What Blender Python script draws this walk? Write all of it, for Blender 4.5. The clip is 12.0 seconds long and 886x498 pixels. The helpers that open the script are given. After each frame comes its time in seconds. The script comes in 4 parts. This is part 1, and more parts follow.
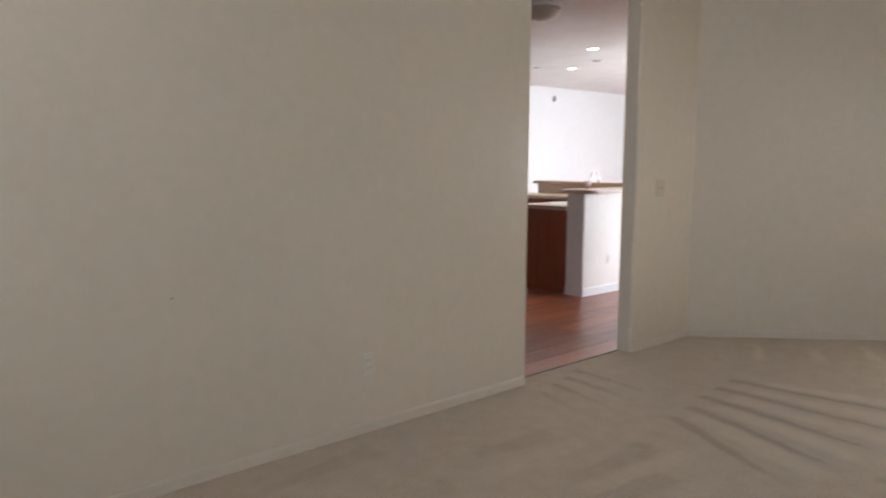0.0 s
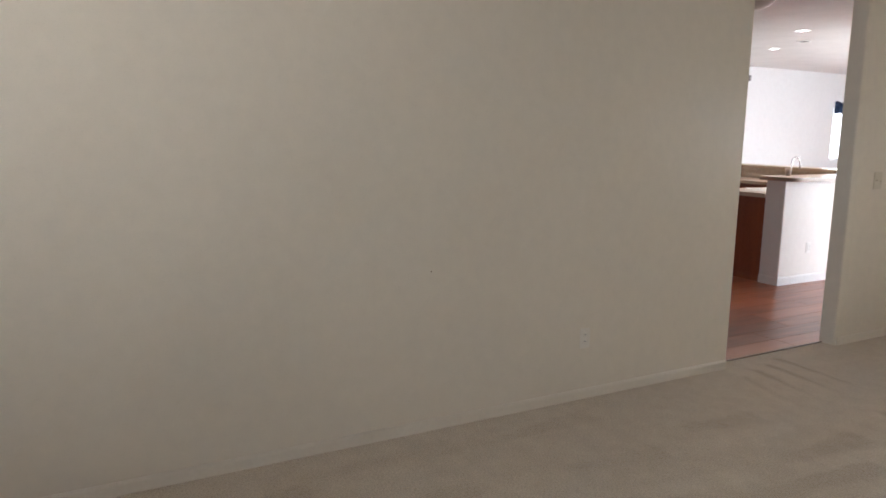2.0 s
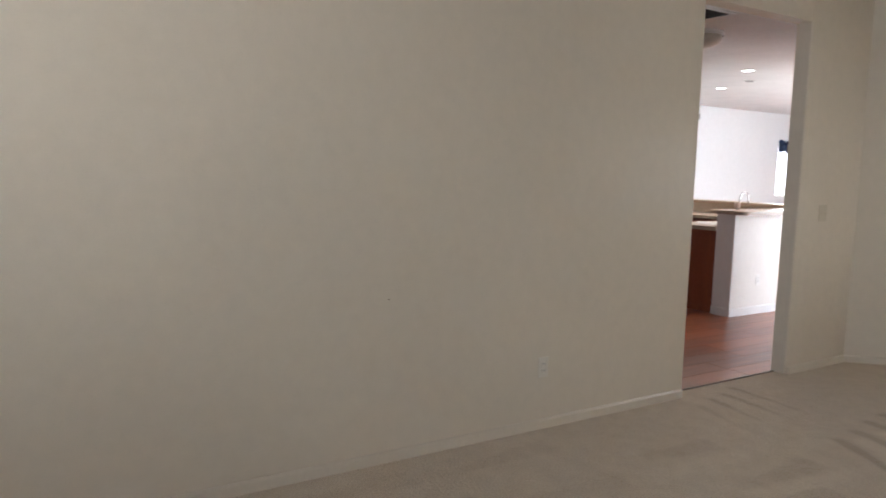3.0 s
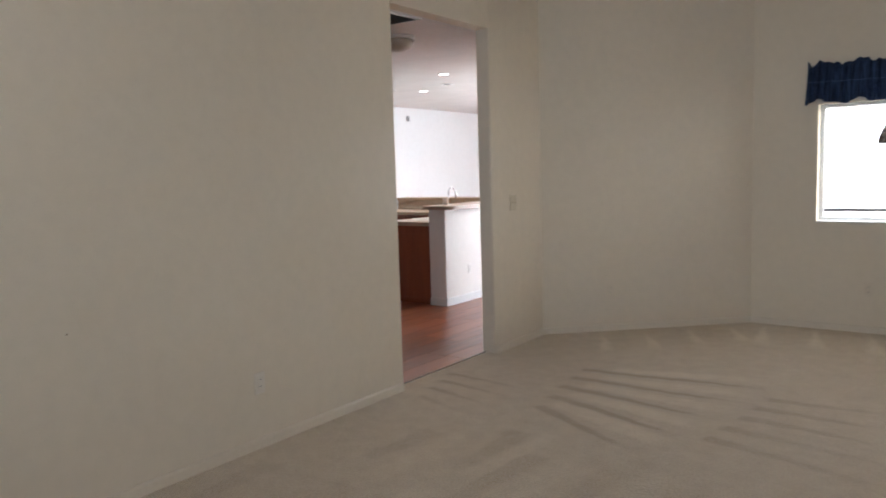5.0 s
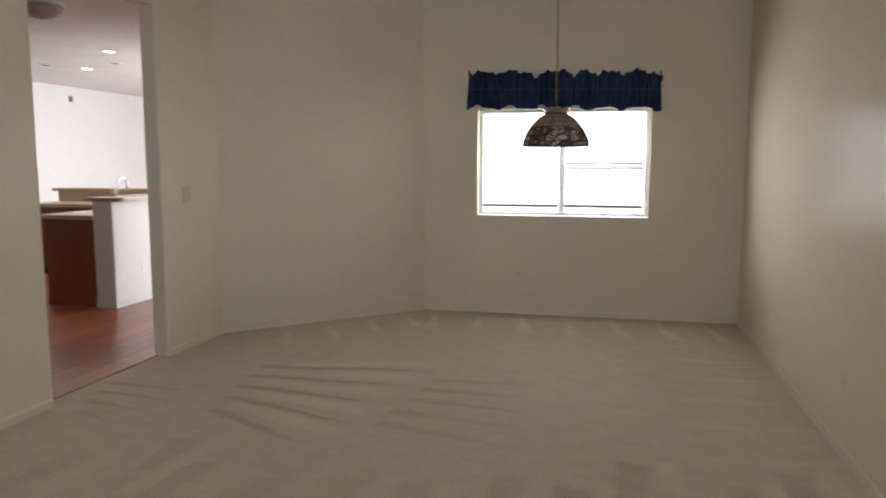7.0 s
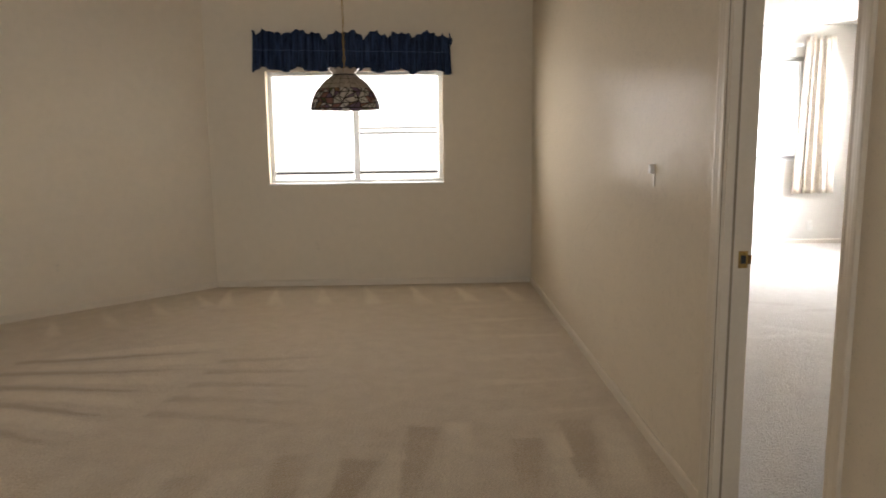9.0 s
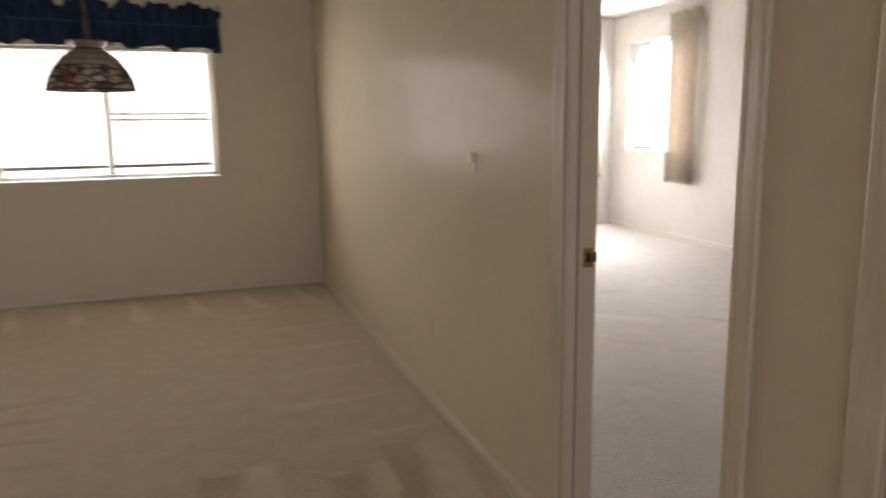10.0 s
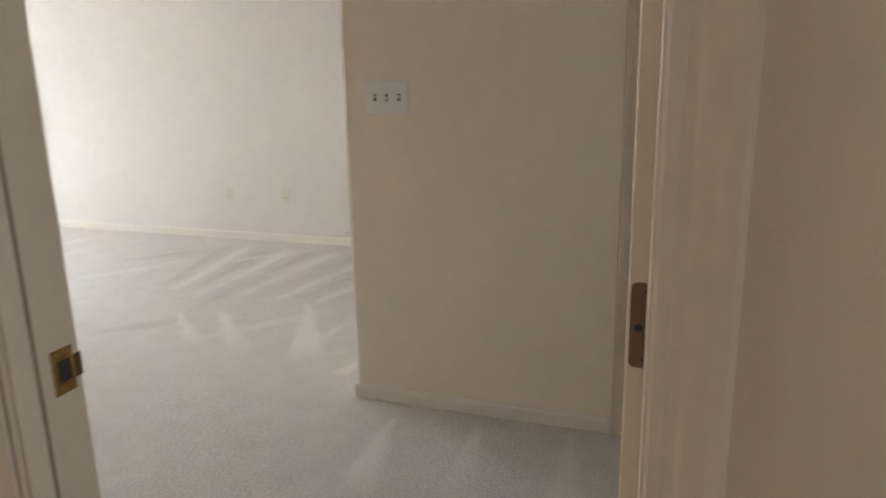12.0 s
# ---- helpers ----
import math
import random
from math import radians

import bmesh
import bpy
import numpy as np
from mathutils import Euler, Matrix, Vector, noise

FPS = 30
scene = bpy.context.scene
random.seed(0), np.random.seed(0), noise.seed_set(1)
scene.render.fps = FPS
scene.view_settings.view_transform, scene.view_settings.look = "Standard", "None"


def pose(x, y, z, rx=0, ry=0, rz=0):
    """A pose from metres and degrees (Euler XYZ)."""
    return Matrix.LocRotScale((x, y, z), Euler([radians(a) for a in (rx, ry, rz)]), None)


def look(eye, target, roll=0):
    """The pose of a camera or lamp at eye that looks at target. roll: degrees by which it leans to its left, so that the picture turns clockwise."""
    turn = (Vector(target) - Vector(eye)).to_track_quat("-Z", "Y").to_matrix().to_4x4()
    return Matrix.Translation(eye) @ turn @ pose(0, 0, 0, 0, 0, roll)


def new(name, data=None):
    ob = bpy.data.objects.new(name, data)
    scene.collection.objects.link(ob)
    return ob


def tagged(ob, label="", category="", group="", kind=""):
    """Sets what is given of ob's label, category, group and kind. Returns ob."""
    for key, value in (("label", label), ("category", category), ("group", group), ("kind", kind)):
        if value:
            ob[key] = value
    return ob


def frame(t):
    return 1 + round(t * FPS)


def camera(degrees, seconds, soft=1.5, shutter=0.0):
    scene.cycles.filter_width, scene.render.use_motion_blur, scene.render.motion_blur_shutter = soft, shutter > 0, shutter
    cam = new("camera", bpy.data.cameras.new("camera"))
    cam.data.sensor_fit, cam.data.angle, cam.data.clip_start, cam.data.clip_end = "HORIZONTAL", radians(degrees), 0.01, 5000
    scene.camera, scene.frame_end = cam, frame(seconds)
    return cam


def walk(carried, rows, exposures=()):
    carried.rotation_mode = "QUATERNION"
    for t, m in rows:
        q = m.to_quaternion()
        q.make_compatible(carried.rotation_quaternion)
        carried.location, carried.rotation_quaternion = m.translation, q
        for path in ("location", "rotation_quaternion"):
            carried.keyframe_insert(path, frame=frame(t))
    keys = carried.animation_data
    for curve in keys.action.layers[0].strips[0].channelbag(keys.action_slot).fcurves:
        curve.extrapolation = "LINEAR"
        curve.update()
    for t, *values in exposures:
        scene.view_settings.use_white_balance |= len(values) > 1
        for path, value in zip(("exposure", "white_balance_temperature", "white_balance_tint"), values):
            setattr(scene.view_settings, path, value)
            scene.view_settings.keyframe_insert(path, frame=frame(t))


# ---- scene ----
cam = camera(63.2, 12.0, soft=1.7, shutter=0.4)
PATH = [
    (0, (-1.397, -6.544, 1.374), (-2.877, -5.221, 1.13), 0.3),
    (0.5, (-1.329, -6.724, 1.399), (-2.976, -5.635, 1.08), -1.1),
    (1, (-1.286, -6.916, 1.461), (-3.037, -6.001, 1.15), -0.3),
    (1.5, (-1.283, -6.994, 1.481), (-3.031, -6.075, 1.168), 0.9),
    (2, (-1.265, -7.056, 1.48), (-2.991, -6.098, 1.158), 0.9),
    (2.5, (-1.286, -7.068, 1.458), (-3.008, -6.084, 1.199), 1.6),
    (4.5, (-1.27, -6.901, 1.418), (-2.6, -5.423, 1.206), -1.2),
    (5, (-1.243, -6.866, 1.43), (-2.434, -5.273, 1.223), -1.7),
    (5.5, (-1.235, -6.853, 1.428), (-2.297, -5.17, 1.232), -2.1),
    (6, (-1.181, -6.88, 1.43), (-2.042, -5.084, 1.24), -1.9),
    (6.5, (-1.177, -6.798, 1.429), (-1.821, -4.915, 1.229), -0.8),
    (8.5, (-0.985, -6.675, 1.342), (-1.024, -4.7, 1.03), 0.1),
    (9, (-0.98, -6.539, 1.336), (-0.93, -4.563, 1.029), -0.7),
    (9.5, (-0.971, -6.349, 1.375), (-0.714, -4.387, 1.079), -1.1),
    (10, (-1.023, -6.048, 1.321), (-0.374, -4.188, 0.977), -0.8),
    (10.5, (-0.983, -5.729, 1.319), (0.147, -4.126, 0.927), -1.4),
    (11, (-0.817, -5.390, 1.303), (0.621, -4.066, 0.878), -1.2),
    (11.5, (-0.680, -5.090, 1.285), (1.014, -4.134, 0.818), -1.2),
    (12, (-0.545, -4.922, 1.276), (1.283, -4.278, 0.783), -1.2),
]
walk(cam, [(t, look(eye, target, roll)) for t, eye, target, roll in PATH], [(0, 0.50, 5650, 12.4), (1.5, 0.50, 5650, 12.4), (2.5, 0.48, 5650, 12.4), (4.5, 0.50, 5600, 12.0), (5.5, 0.42, 5650, 12.2), (6.5, 0.34, 5800, 12.8), (9, 0.30, 6550, 13.6), (9.5, 0.20, 6700, 13.8), (10, 0.06, 6700, 13.8), (10.5, 0.08, 6450, 13.2), (11, 0.26, 6350, 13.0), (11.5, 0.33, 6400, 12.9), (12, 0.42, 6200, 13.2)])

# world, sun and daylight through the windows
world = bpy.data.worlds.new("sky")
scene.world = world
world.use_nodes = True
wn = world.node_tree.nodes
sky = wn.new("ShaderNodeTexSky")
sky.sky_type = "NISHITA"
sky.sun_disc = False
sky.sun_elevation = radians(62)
sky.sun_rotation = radians(63.4)
world.node_tree.links.new(sky.outputs[0], wn["Background"].inputs[0])
wn["Background"].inputs[1].default_value = 0.12


def lamp(name, kind, m, energy, color, **size):
    data = bpy.data.lights.new(name, kind)
    data.energy = energy
    data.color = color
    if kind == "SUN":
        data.angle = radians(0.5)
    else:
        data.shape = "RECTANGLE"
        data.size = size["w"]
        data.size_y = size["h"]
        data.spread = radians(size.get("spread", 180))
    ob = new(name, data)
    ob.matrix_world = m
    return ob


lamp("sun", "SUN", look((8.94 * math.cos(radians(62)), 4.47 * math.cos(radians(62)), 10 * math.sin(radians(62))), (0, 0, 0)), 3.6, (1.0, 0.95, 0.87))
# daylight in each window's opening
lamp("daylight_dining", "AREA", look((-1.58, 0.32, 1.43), (-1.58, -3, 0.6)), 70, (1.0, 0.965, 0.90), w=1.8, h=1.2)
lamp("daylight_bedroom_north", "AREA", look((2.60, 2.36, 1.6), (2.2, -1.5, 0.4)), 88, (0.88, 0.93, 1.0), w=1.3, h=1.4)
lamp("daylight_bedroom_east", "AREA", look((4.43, 1.1, 1.6), (1.0, 0.2, 0.3)), 615, (0.88, 0.93, 1.0), w=1.4, h=1.4)
lamp("daylight_family_door", "AREA", look((-4.1, 2.3, 1.1), (-8, 1.6, 0.6)), 160, (1.0, 1.0, 0.94), w=2.4, h=2.0)
lamp("daylight_family_window", "AREA", look((-9.47, 5.75, 1.6), (-6, 5.0, 1.4)), 70, (1.0, 1.0, 0.94), w=1.5, h=1.1)
lamp("daylight_front", "AREA", look((0.35, -8.4, 1.5), (-3.5, -1.4, 0.7)), 20, (0.90, 0.96, 1.0), w=2.0, h=1.4, spread=104)
lamp("daylight_south", "AREA", look((-2.1, -10.75, 1.5), (-2.3, 0, 1.6)), 14, (0.84, 0.92, 1.0), w=2.4, h=1.5, spread=66)
lamp("daylight_front_slats", "AREA", look((0.13, -8.4, 1.5), (-4.28, -7.8, 2.5)), 12, (1.0, 0.98, 0.95), w=1.9, h=1.3, spread=60)

# the two lit can lights of the kitchen
lamp("can_light_lamp", "AREA", look((-6.23, -0.09, 2.555), (-6.23, -0.0901, 0)), 9, (1.0, 0.80, 0.58), w=0.1, h=0.1)
lamp("can_light_lamp", "AREA", look((-7.42, 1.06, 2.555), (-7.42, 1.0599, 0)), 9, (1.0, 0.80, 0.58), w=0.1, h=0.1)


# materials
def material(name, base, rough=0.6, metal=0.0, dark=None, scale=3.0, fine=60.0, bump=0.0, bump_scale=80.0, spec=0.5, mixing=0.5):
    m = bpy.data.materials.new(name)
    m.use_nodes = True
    n, l = m.node_tree.nodes, m.node_tree.links
    b = n["Principled BSDF"]
    b.inputs["Roughness"].default_value = rough
    b.inputs["Metallic"].default_value = metal
    b.inputs["Specular IOR Level"].default_value = spec
    co = n.new("ShaderNodeTexCoord")
    big = n.new("ShaderNodeTexNoise")
    big.inputs["Scale"].default_value = scale
    big.inputs["Detail"].default_value = 4
    small = n.new("ShaderNodeTexNoise")
    small.inputs["Scale"].default_value = fine
    small.inputs["Detail"].default_value = 3
    for t in (big, small):
        l.new(co.outputs["Object"], t.inputs["Vector"])
    add = n.new("ShaderNodeMix")
    add.inputs["Factor"].default_value = mixing
    l.new(big.outputs["Fac"], add.inputs["A"])
    l.new(small.outputs["Fac"], add.inputs["B"])
    ramp = n.new("ShaderNodeValToRGB")
    d = dark or tuple(c * 0.86 for c in base)
    ramp.color_ramp.elements[0].position = 0.32
    ramp.color_ramp.elements[1].position = 0.68
    ramp.color_ramp.elements[0].color = (*d, 1)
    ramp.color_ramp.elements[1].color = (*base, 1)
    l.new(add.outputs["Result"], ramp.inputs["Fac"])
    l.new(ramp.outputs["Color"], b.inputs["Base Color"])
    if bump:
        bn = n.new("ShaderNodeTexNoise")
        bn.inputs["Scale"].default_value = bump_scale
        bn.inputs["Detail"].default_value = 3
        l.new(co.outputs["Object"], bn.inputs["Vector"])
        bb = n.new("ShaderNodeBump")
        bb.inputs["Strength"].default_value = 1.0
        bb.inputs["Distance"].default_value = bump
        l.new(bn.outputs["Fac"], bb.inputs["Height"])
        l.new(bb.outputs["Normal"], b.inputs["Normal"])
    return m


def knockdown(name, base, rough):
    """Painted drywall with a hand-trowelled texture of low flat blobs."""
    m = material(name, base, rough, dark=tuple(c * 0.94 for c in base), scale=1.2, fine=14)
    n, l = m.node_tree.nodes, m.node_tree.links
    co = n.new("ShaderNodeTexCoord")
    a = n.new("ShaderNodeTexNoise")
    a.inputs["Scale"].default_value = 105
    a.inputs["Detail"].default_value = 3
    a.inputs["Distortion"].default_value = 1.6
    c = n.new("ShaderNodeTexNoise")
    c.inputs["Scale"].default_value = 150
    c.inputs["Detail"].default_value = 2
    r = n.new("ShaderNodeValToRGB")
    r.color_ramp.elements[0].position = 0.44
    r.color_ramp.elements[1].position = 0.62
    l.new(co.outputs["Object"], a.inputs["Vector"])
    l.new(co.outputs["Object"], c.inputs["Vector"])
    l.new(a.outputs["Fac"], r.inputs["Fac"])
    mix = n.new("ShaderNodeMix")
    mix.inputs["Factor"].default_value = 0.75
    # the trowelled flats are smoother than the roller stipple between them
    gloss = n.new("ShaderNodeMapRange")
    gloss.inputs["From Min"].default_value = 0.54
    gloss.inputs["From Max"].default_value = 0.62
    gloss.inputs["To Min"].default_value = rough + 0.32
    gloss.inputs["To Max"].default_value = rough - 0.28
    l.new(a.outputs["Fac"], gloss.inputs["Value"])
    l.new(gloss.outputs[0], n["Principled BSDF"].inputs["Roughness"])
    shine = n.new("ShaderNodeMapRange")
    shine.inputs["From Min"].default_value = 0.54
    shine.inputs["From Max"].default_value = 0.62
    shine.inputs["To Min"].default_value = 0.06
    shine.inputs["To Max"].default_value = 0.30
    l.new(a.outputs["Fac"], shine.inputs["Value"])
    l.new(shine.outputs[0], n["Principled BSDF"].inputs["Specular IOR Level"])
    l.new(r.outputs["Color"], mix.inputs["A"])
    l.new(c.outputs["Fac"], mix.inputs["B"])
    bb = n.new("ShaderNodeBump")
    bb.inputs["Distance"].default_value = 0.00024
    l.new(mix.outputs["Result"], bb.inputs["Height"])
    l.new(bb.outputs["Normal"], n["Principled BSDF"].inputs["Normal"])
    return m


def carpet_material(name, dark, light):
    m = bpy.data.materials.new(name)
    m.use_nodes = True
    n, l = m.node_tree.nodes, m.node_tree.links
    b = n["Principled BSDF"]
    b.inputs["Roughness"].default_value = 0.95
    b.inputs["Specular IOR Level"].default_value = 0.1
    b.inputs["Sheen Weight"].default_value = 0.25
    b.inputs["Sheen Roughness"].default_value = 0.5
    co = n.new("ShaderNodeTexCoord")
    nap = n.new("ShaderNodeAttribute")
    nap.attribute_name = "nap"
    tuft = n.new("ShaderNodeTexNoise")
    tuft.inputs["Scale"].default_value = 135
    tuft.inputs["Detail"].default_value = 3
    blot = n.new("ShaderNodeTexNoise")
    blot.inputs["Scale"].default_value = 9
    blot.inputs["Detail"].default_value = 5
    clump = n.new("ShaderNodeTexNoise")
    clump.inputs["Scale"].default_value = 60
    clump.inputs["Detail"].default_value = 2
    for t in (tuft, blot, clump):
        l.new(co.outputs["Object"], t.inputs["Vector"])
    s1 = n.new("ShaderNodeMath")
    s1.operation = "MULTIPLY_ADD"
    s1.inputs[1].default_value = 0.25
    l.new(blot.outputs["Fac"], s1.inputs[0])
    l.new(nap.outputs["Fac"], s1.inputs[2])
    s2 = n.new("ShaderNodeMath")
    s2.operation = "MULTIPLY_ADD"
    s2.inputs[1].default_value = 0.8
    l.new(tuft.outputs["Fac"], s2.inputs[0])
    l.new(s1.outputs[0], s2.inputs[2])
    ramp = n.new("ShaderNodeValToRGB")
    e = ramp.color_ramp.elements
    e[0].position = 0.50
    e[0].color = (*dark, 1)
    e[1].position = 1.0
    e[1].color = (*light, 1)
    l.new(s2.outputs[0], ramp.inputs["Fac"])
    l.new(ramp.outputs["Color"], b.inputs["Base Color"])
    ad = n.new("ShaderNodeMath")
    l.new(tuft.outputs["Fac"], ad.inputs[0])
    l.new(clump.outputs["Fac"], ad.inputs[1])
    bb = n.new("ShaderNodeBump")
    bb.inputs["Distance"].default_value = 0.006
    l.new(ad.outputs[0], bb.inputs["Height"])
    l.new(bb.outputs["Normal"], b.inputs["Normal"])
    return m


def plank_material():
    m = bpy.data.materials.new("cherry_laminate")
    m.use_nodes = True
    n, l = m.node_tree.nodes, m.node_tree.links
    b = n["Principled BSDF"]
    b.inputs["Roughness"].default_value = 0.3
    co = n.new("ShaderNodeTexCoord")
    info = n.new("ShaderNodeObjectInfo")
    mp = n.new("ShaderNodeMapping")
    mp.inputs["Scale"].default_value = (38, 2.2, 20)
    off = n.new("ShaderNodeVectorMath")
    off.operation = "ADD"
    l.new(co.outputs["Object"], off.inputs[0])
    sc = n.new("ShaderNodeMath")
    sc.operation = "MULTIPLY"
    sc.inputs[1].default_value = 40
    l.new(info.outputs["Random"], sc.inputs[0])
    l.new(sc.outputs[0], off.inputs[1])
    l.new(off.outputs[0], mp.inputs["Vector"])
    g = n.new("ShaderNodeTexNoise")
    g.inputs["Scale"].default_value = 1
    g.inputs["Detail"].default_value = 6
    l.new(mp.outputs[0], g.inputs["Vector"])
    s = n.new("ShaderNodeMath")
    s.operation = "MULTIPLY_ADD"
    s.inputs[1].default_value = 0.35
    l.new(info.outputs["Random"], s.inputs[0])
    l.new(g.outputs["Fac"], s.inputs[2])
    ramp = n.new("ShaderNodeValToRGB")
    e = ramp.color_ramp.elements
    e[0].position = 0.35
    e[0].color = (0.17, 0.047, 0.021, 1)
    e[1].position = 0.85
    e[1].color = (0.37, 0.12, 0.052, 1)
    l.new(s.outputs[0], ramp.inputs["Fac"])
    l.new(ramp.outputs["Color"], b.inputs["Base Color"])
    return m


def wood_material(name, dark, light, rough=0.35):
    m = material(name, light, rough, dark=dark, scale=2.0, fine=30, mixing=0.6)
    n, l = m.node_tree.nodes, m.node_tree.links
    mp = n.new("ShaderNodeMapping")
    mp.inputs["Scale"].default_value = (9, 9, 0.8)
    co = n.new("ShaderNodeTexCoord")
    l.new(co.outputs["Object"], mp.inputs["Vector"])
    for t in [t for t in n if t.bl_idname == "ShaderNodeTexNoise"]:
        l.new(mp.outputs[0], t.inputs["Vector"])
    return m


def pane_material():
    m = bpy.data.materials.new("window_glass")
    m.use_nodes = True
    n, l = m.node_tree.nodes, m.node_tree.links
    tr = n.new("ShaderNodeBsdfTransparent")
    gl = n.new("ShaderNodeBsdfGlossy")
    gl.inputs["Roughness"].default_value = 0.02
    mx = n.new("ShaderNodeMixShader")
    mx.inputs[0].default_value = 0.05
    l.new(tr.outputs[0], mx.inputs[1])
    l.new(gl.outputs[0], mx.inputs[2])
    l.new(mx.outputs[0], n["Material Output"].inputs["Surface"])
    return m


def stained_glass(name, color, spread=0.35):
    """Opalescent glass that lets light through diffusely."""
    m = bpy.data.materials.new(name)
    m.use_nodes = True
    n, l = m.node_tree.nodes, m.node_tree.links
    b = n["Principled BSDF"]
    b.inputs["Roughness"].default_value = 0.25
    co = n.new("ShaderNodeTexCoord")
    t = n.new("ShaderNodeTexNoise")
    t.inputs["Scale"].default_value = 25
    t.inputs["Detail"].default_value = 4
    l.new(co.outputs["Object"], t.inputs["Vector"])
    r = n.new("ShaderNodeValToRGB")
    r.color_ramp.elements[0].position = 0.3
    r.color_ramp.elements[1].position = 0.7
    r.color_ramp.elements[0].color = (*[c * (1 - spread) for c in color], 1)
    r.color_ramp.elements[1].color = (*color, 1)
    l.new(t.outputs["Fac"], r.inputs["Fac"])
    l.new(r.outputs["Color"], b.inputs["Base Color"])
    tl = n.new("ShaderNodeBsdfTranslucent")
    l.new(r.outputs["Color"], tl.inputs["Color"])
    mx = n.new("ShaderNodeMixShader")
    mx.inputs[0].default_value = 0.55
    l.new(b.outputs[0], mx.inputs[1])
    l.new(tl.outputs[0], mx.inputs[2])
    l.new(mx.outputs[0], n["Material Output"].inputs["Surface"])
    return m


def cloth_material(name, base, through_light, bump_scale=900):
    m = material(name, base, 0.9, dark=tuple(c * 0.7 for c in base), scale=12, fine=220, bump=0.0006, bump_scale=bump_scale, spec=0.15)
    if through_light:
        n, l = m.node_tree.nodes, m.node_tree.links
        tl = n.new("ShaderNodeBsdfTranslucent")
        tl.inputs["Color"].default_value = (*base, 1)
        mx = n.new("ShaderNodeMixShader")
        mx.inputs[0].default_value = through_light
        l.new(n["Principled BSDF"].outputs[0], mx.inputs[1])
        l.new(tl.outputs[0], mx.inputs[2])
        l.new(mx.outputs[0], n["Material Output"].inputs["Surface"])
    return m


def glow_material(name, color, strength):
    m = bpy.data.materials.new(name)
    m.use_nodes = True
    b = m.node_tree.nodes["Principled BSDF"]
    b.inputs["Emission Color"].default_value = (*color, 1)
    b.inputs["Emission Strength"].default_value = strength
    return m


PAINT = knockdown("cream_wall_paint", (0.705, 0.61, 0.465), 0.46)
# one cream bedroom paint in two colours: cool daylight and warmer light put in
PAINT_BED = knockdown("bedroom_paint_cool_lit", (0.79, 0.765, 0.72), 0.55)
PAINT_STUB = knockdown("bedroom_paint_warm_lit", (0.84, 0.76, 0.63), 0.55)
PAINT_KITCHEN = knockdown("white_wall_paint", (0.78, 0.78, 0.775), 0.5)
# the kitchen's white paint, warmed to hold the warm light on the half wall
PAINT_BAR = knockdown("white_wall_paint_warm_lit", (0.80, 0.775, 0.74), 0.5)
CEILING_KITCHEN = material("white_ceiling_texture", (0.80, 0.785, 0.76), 0.8, bump=0.004, bump_scale=38, fine=50)
CEILING = material("ceiling_texture", (0.75, 0.70, 0.63), 0.8, bump=0.004, bump_scale=38, fine=50)
TRIM = material("semi_gloss_trim_paint", (0.695, 0.60, 0.465), 0.42, dark=(0.645, 0.555, 0.425), bump=0.0003, bump_scale=30)
TRIM_BED = material("pale_trim_paint", (0.82, 0.775, 0.70), 0.45, dark=(0.78, 0.735, 0.66), bump=0.0003, bump_scale=30)
WHITE = material("white_vinyl", (0.80, 0.80, 0.78), 0.4, dark=(0.74, 0.74, 0.72))
# white frame vinyl greyed: its shade against the bright panes is in the colour
VINYL = material("backlit_window_vinyl", (0.58, 0.58, 0.56), 0.45, dark=(0.52, 0.52, 0.50))
SLAT = material("white_enamel_slat", (0.78, 0.77, 0.74), 0.45)
PLATE = material("ivory_plastic", (0.58, 0.49, 0.33), 0.4, dark=(0.54, 0.45, 0.30))
PLATE_CREAM = material("cream_plastic", (0.74, 0.70, 0.62), 0.4, dark=(0.70, 0.66, 0.58))
PLATE_PAINTED = material("painted_plastic", (0.70, 0.625, 0.51), 0.4, dark=(0.67, 0.595, 0.48))
PLATE_WHITE = material("white_plastic", (0.80, 0.79, 0.76), 0.35, dark=(0.76, 0.75, 0.72))
DARK = material("dark_slot", (0.03, 0.028, 0.025), 0.7)
BRASS = material("worn_brass", (0.50, 0.33, 0.12), 0.35, metal=1.0, dark=(0.26, 0.155, 0.05), scale=40, fine=160)
BARE = material("bare_wood_mortise", (0.20, 0.12, 0.065), 0.75, dark=(0.17, 0.10, 0.05), scale=60, fine=200)
CHROME = material("chrome", (0.55, 0.55, 0.56), 0.16, metal=1.0)
LEAD = material("dark_lead_came", (0.03, 0.02, 0.014), 0.6, metal=0.2)
NAVY = cloth_material("navy_cotton", (0.05, 0.082, 0.155), 0.0)
# near-black vertical streaks put the shade between the folds into the cloth colour
nn = NAVY.node_tree
fold_shade = nn.nodes.new("ShaderNodeMapping")
fold_shade.inputs["Scale"].default_value = (9, 1, 0.35)
nn.links.new(next(t for t in nn.nodes if t.bl_idname == "ShaderNodeTexCoord").outputs["Object"], fold_shade.inputs["Vector"])
for t in [t for t in nn.nodes if t.bl_idname == "ShaderNodeTexNoise"][:2]:
    nn.links.new(fold_shade.outputs[0], t.inputs["Vector"])
for t in nn.nodes:
    if t.bl_idname == "ShaderNodeValToRGB":
        t.color_ramp.elements[0].position, t.color_ramp.elements[1].position = 0.42, 0.60
        t.color_ramp.elements[0].color = (0.006, 0.009, 0.022, 1)
NAVY_SEAM = cloth_material("pale_seam_thread", (0.17, 0.23, 0.36), 0.0)
DRAPE = cloth_material("beige_drapery", (0.70, 0.62, 0.53), 0.25)
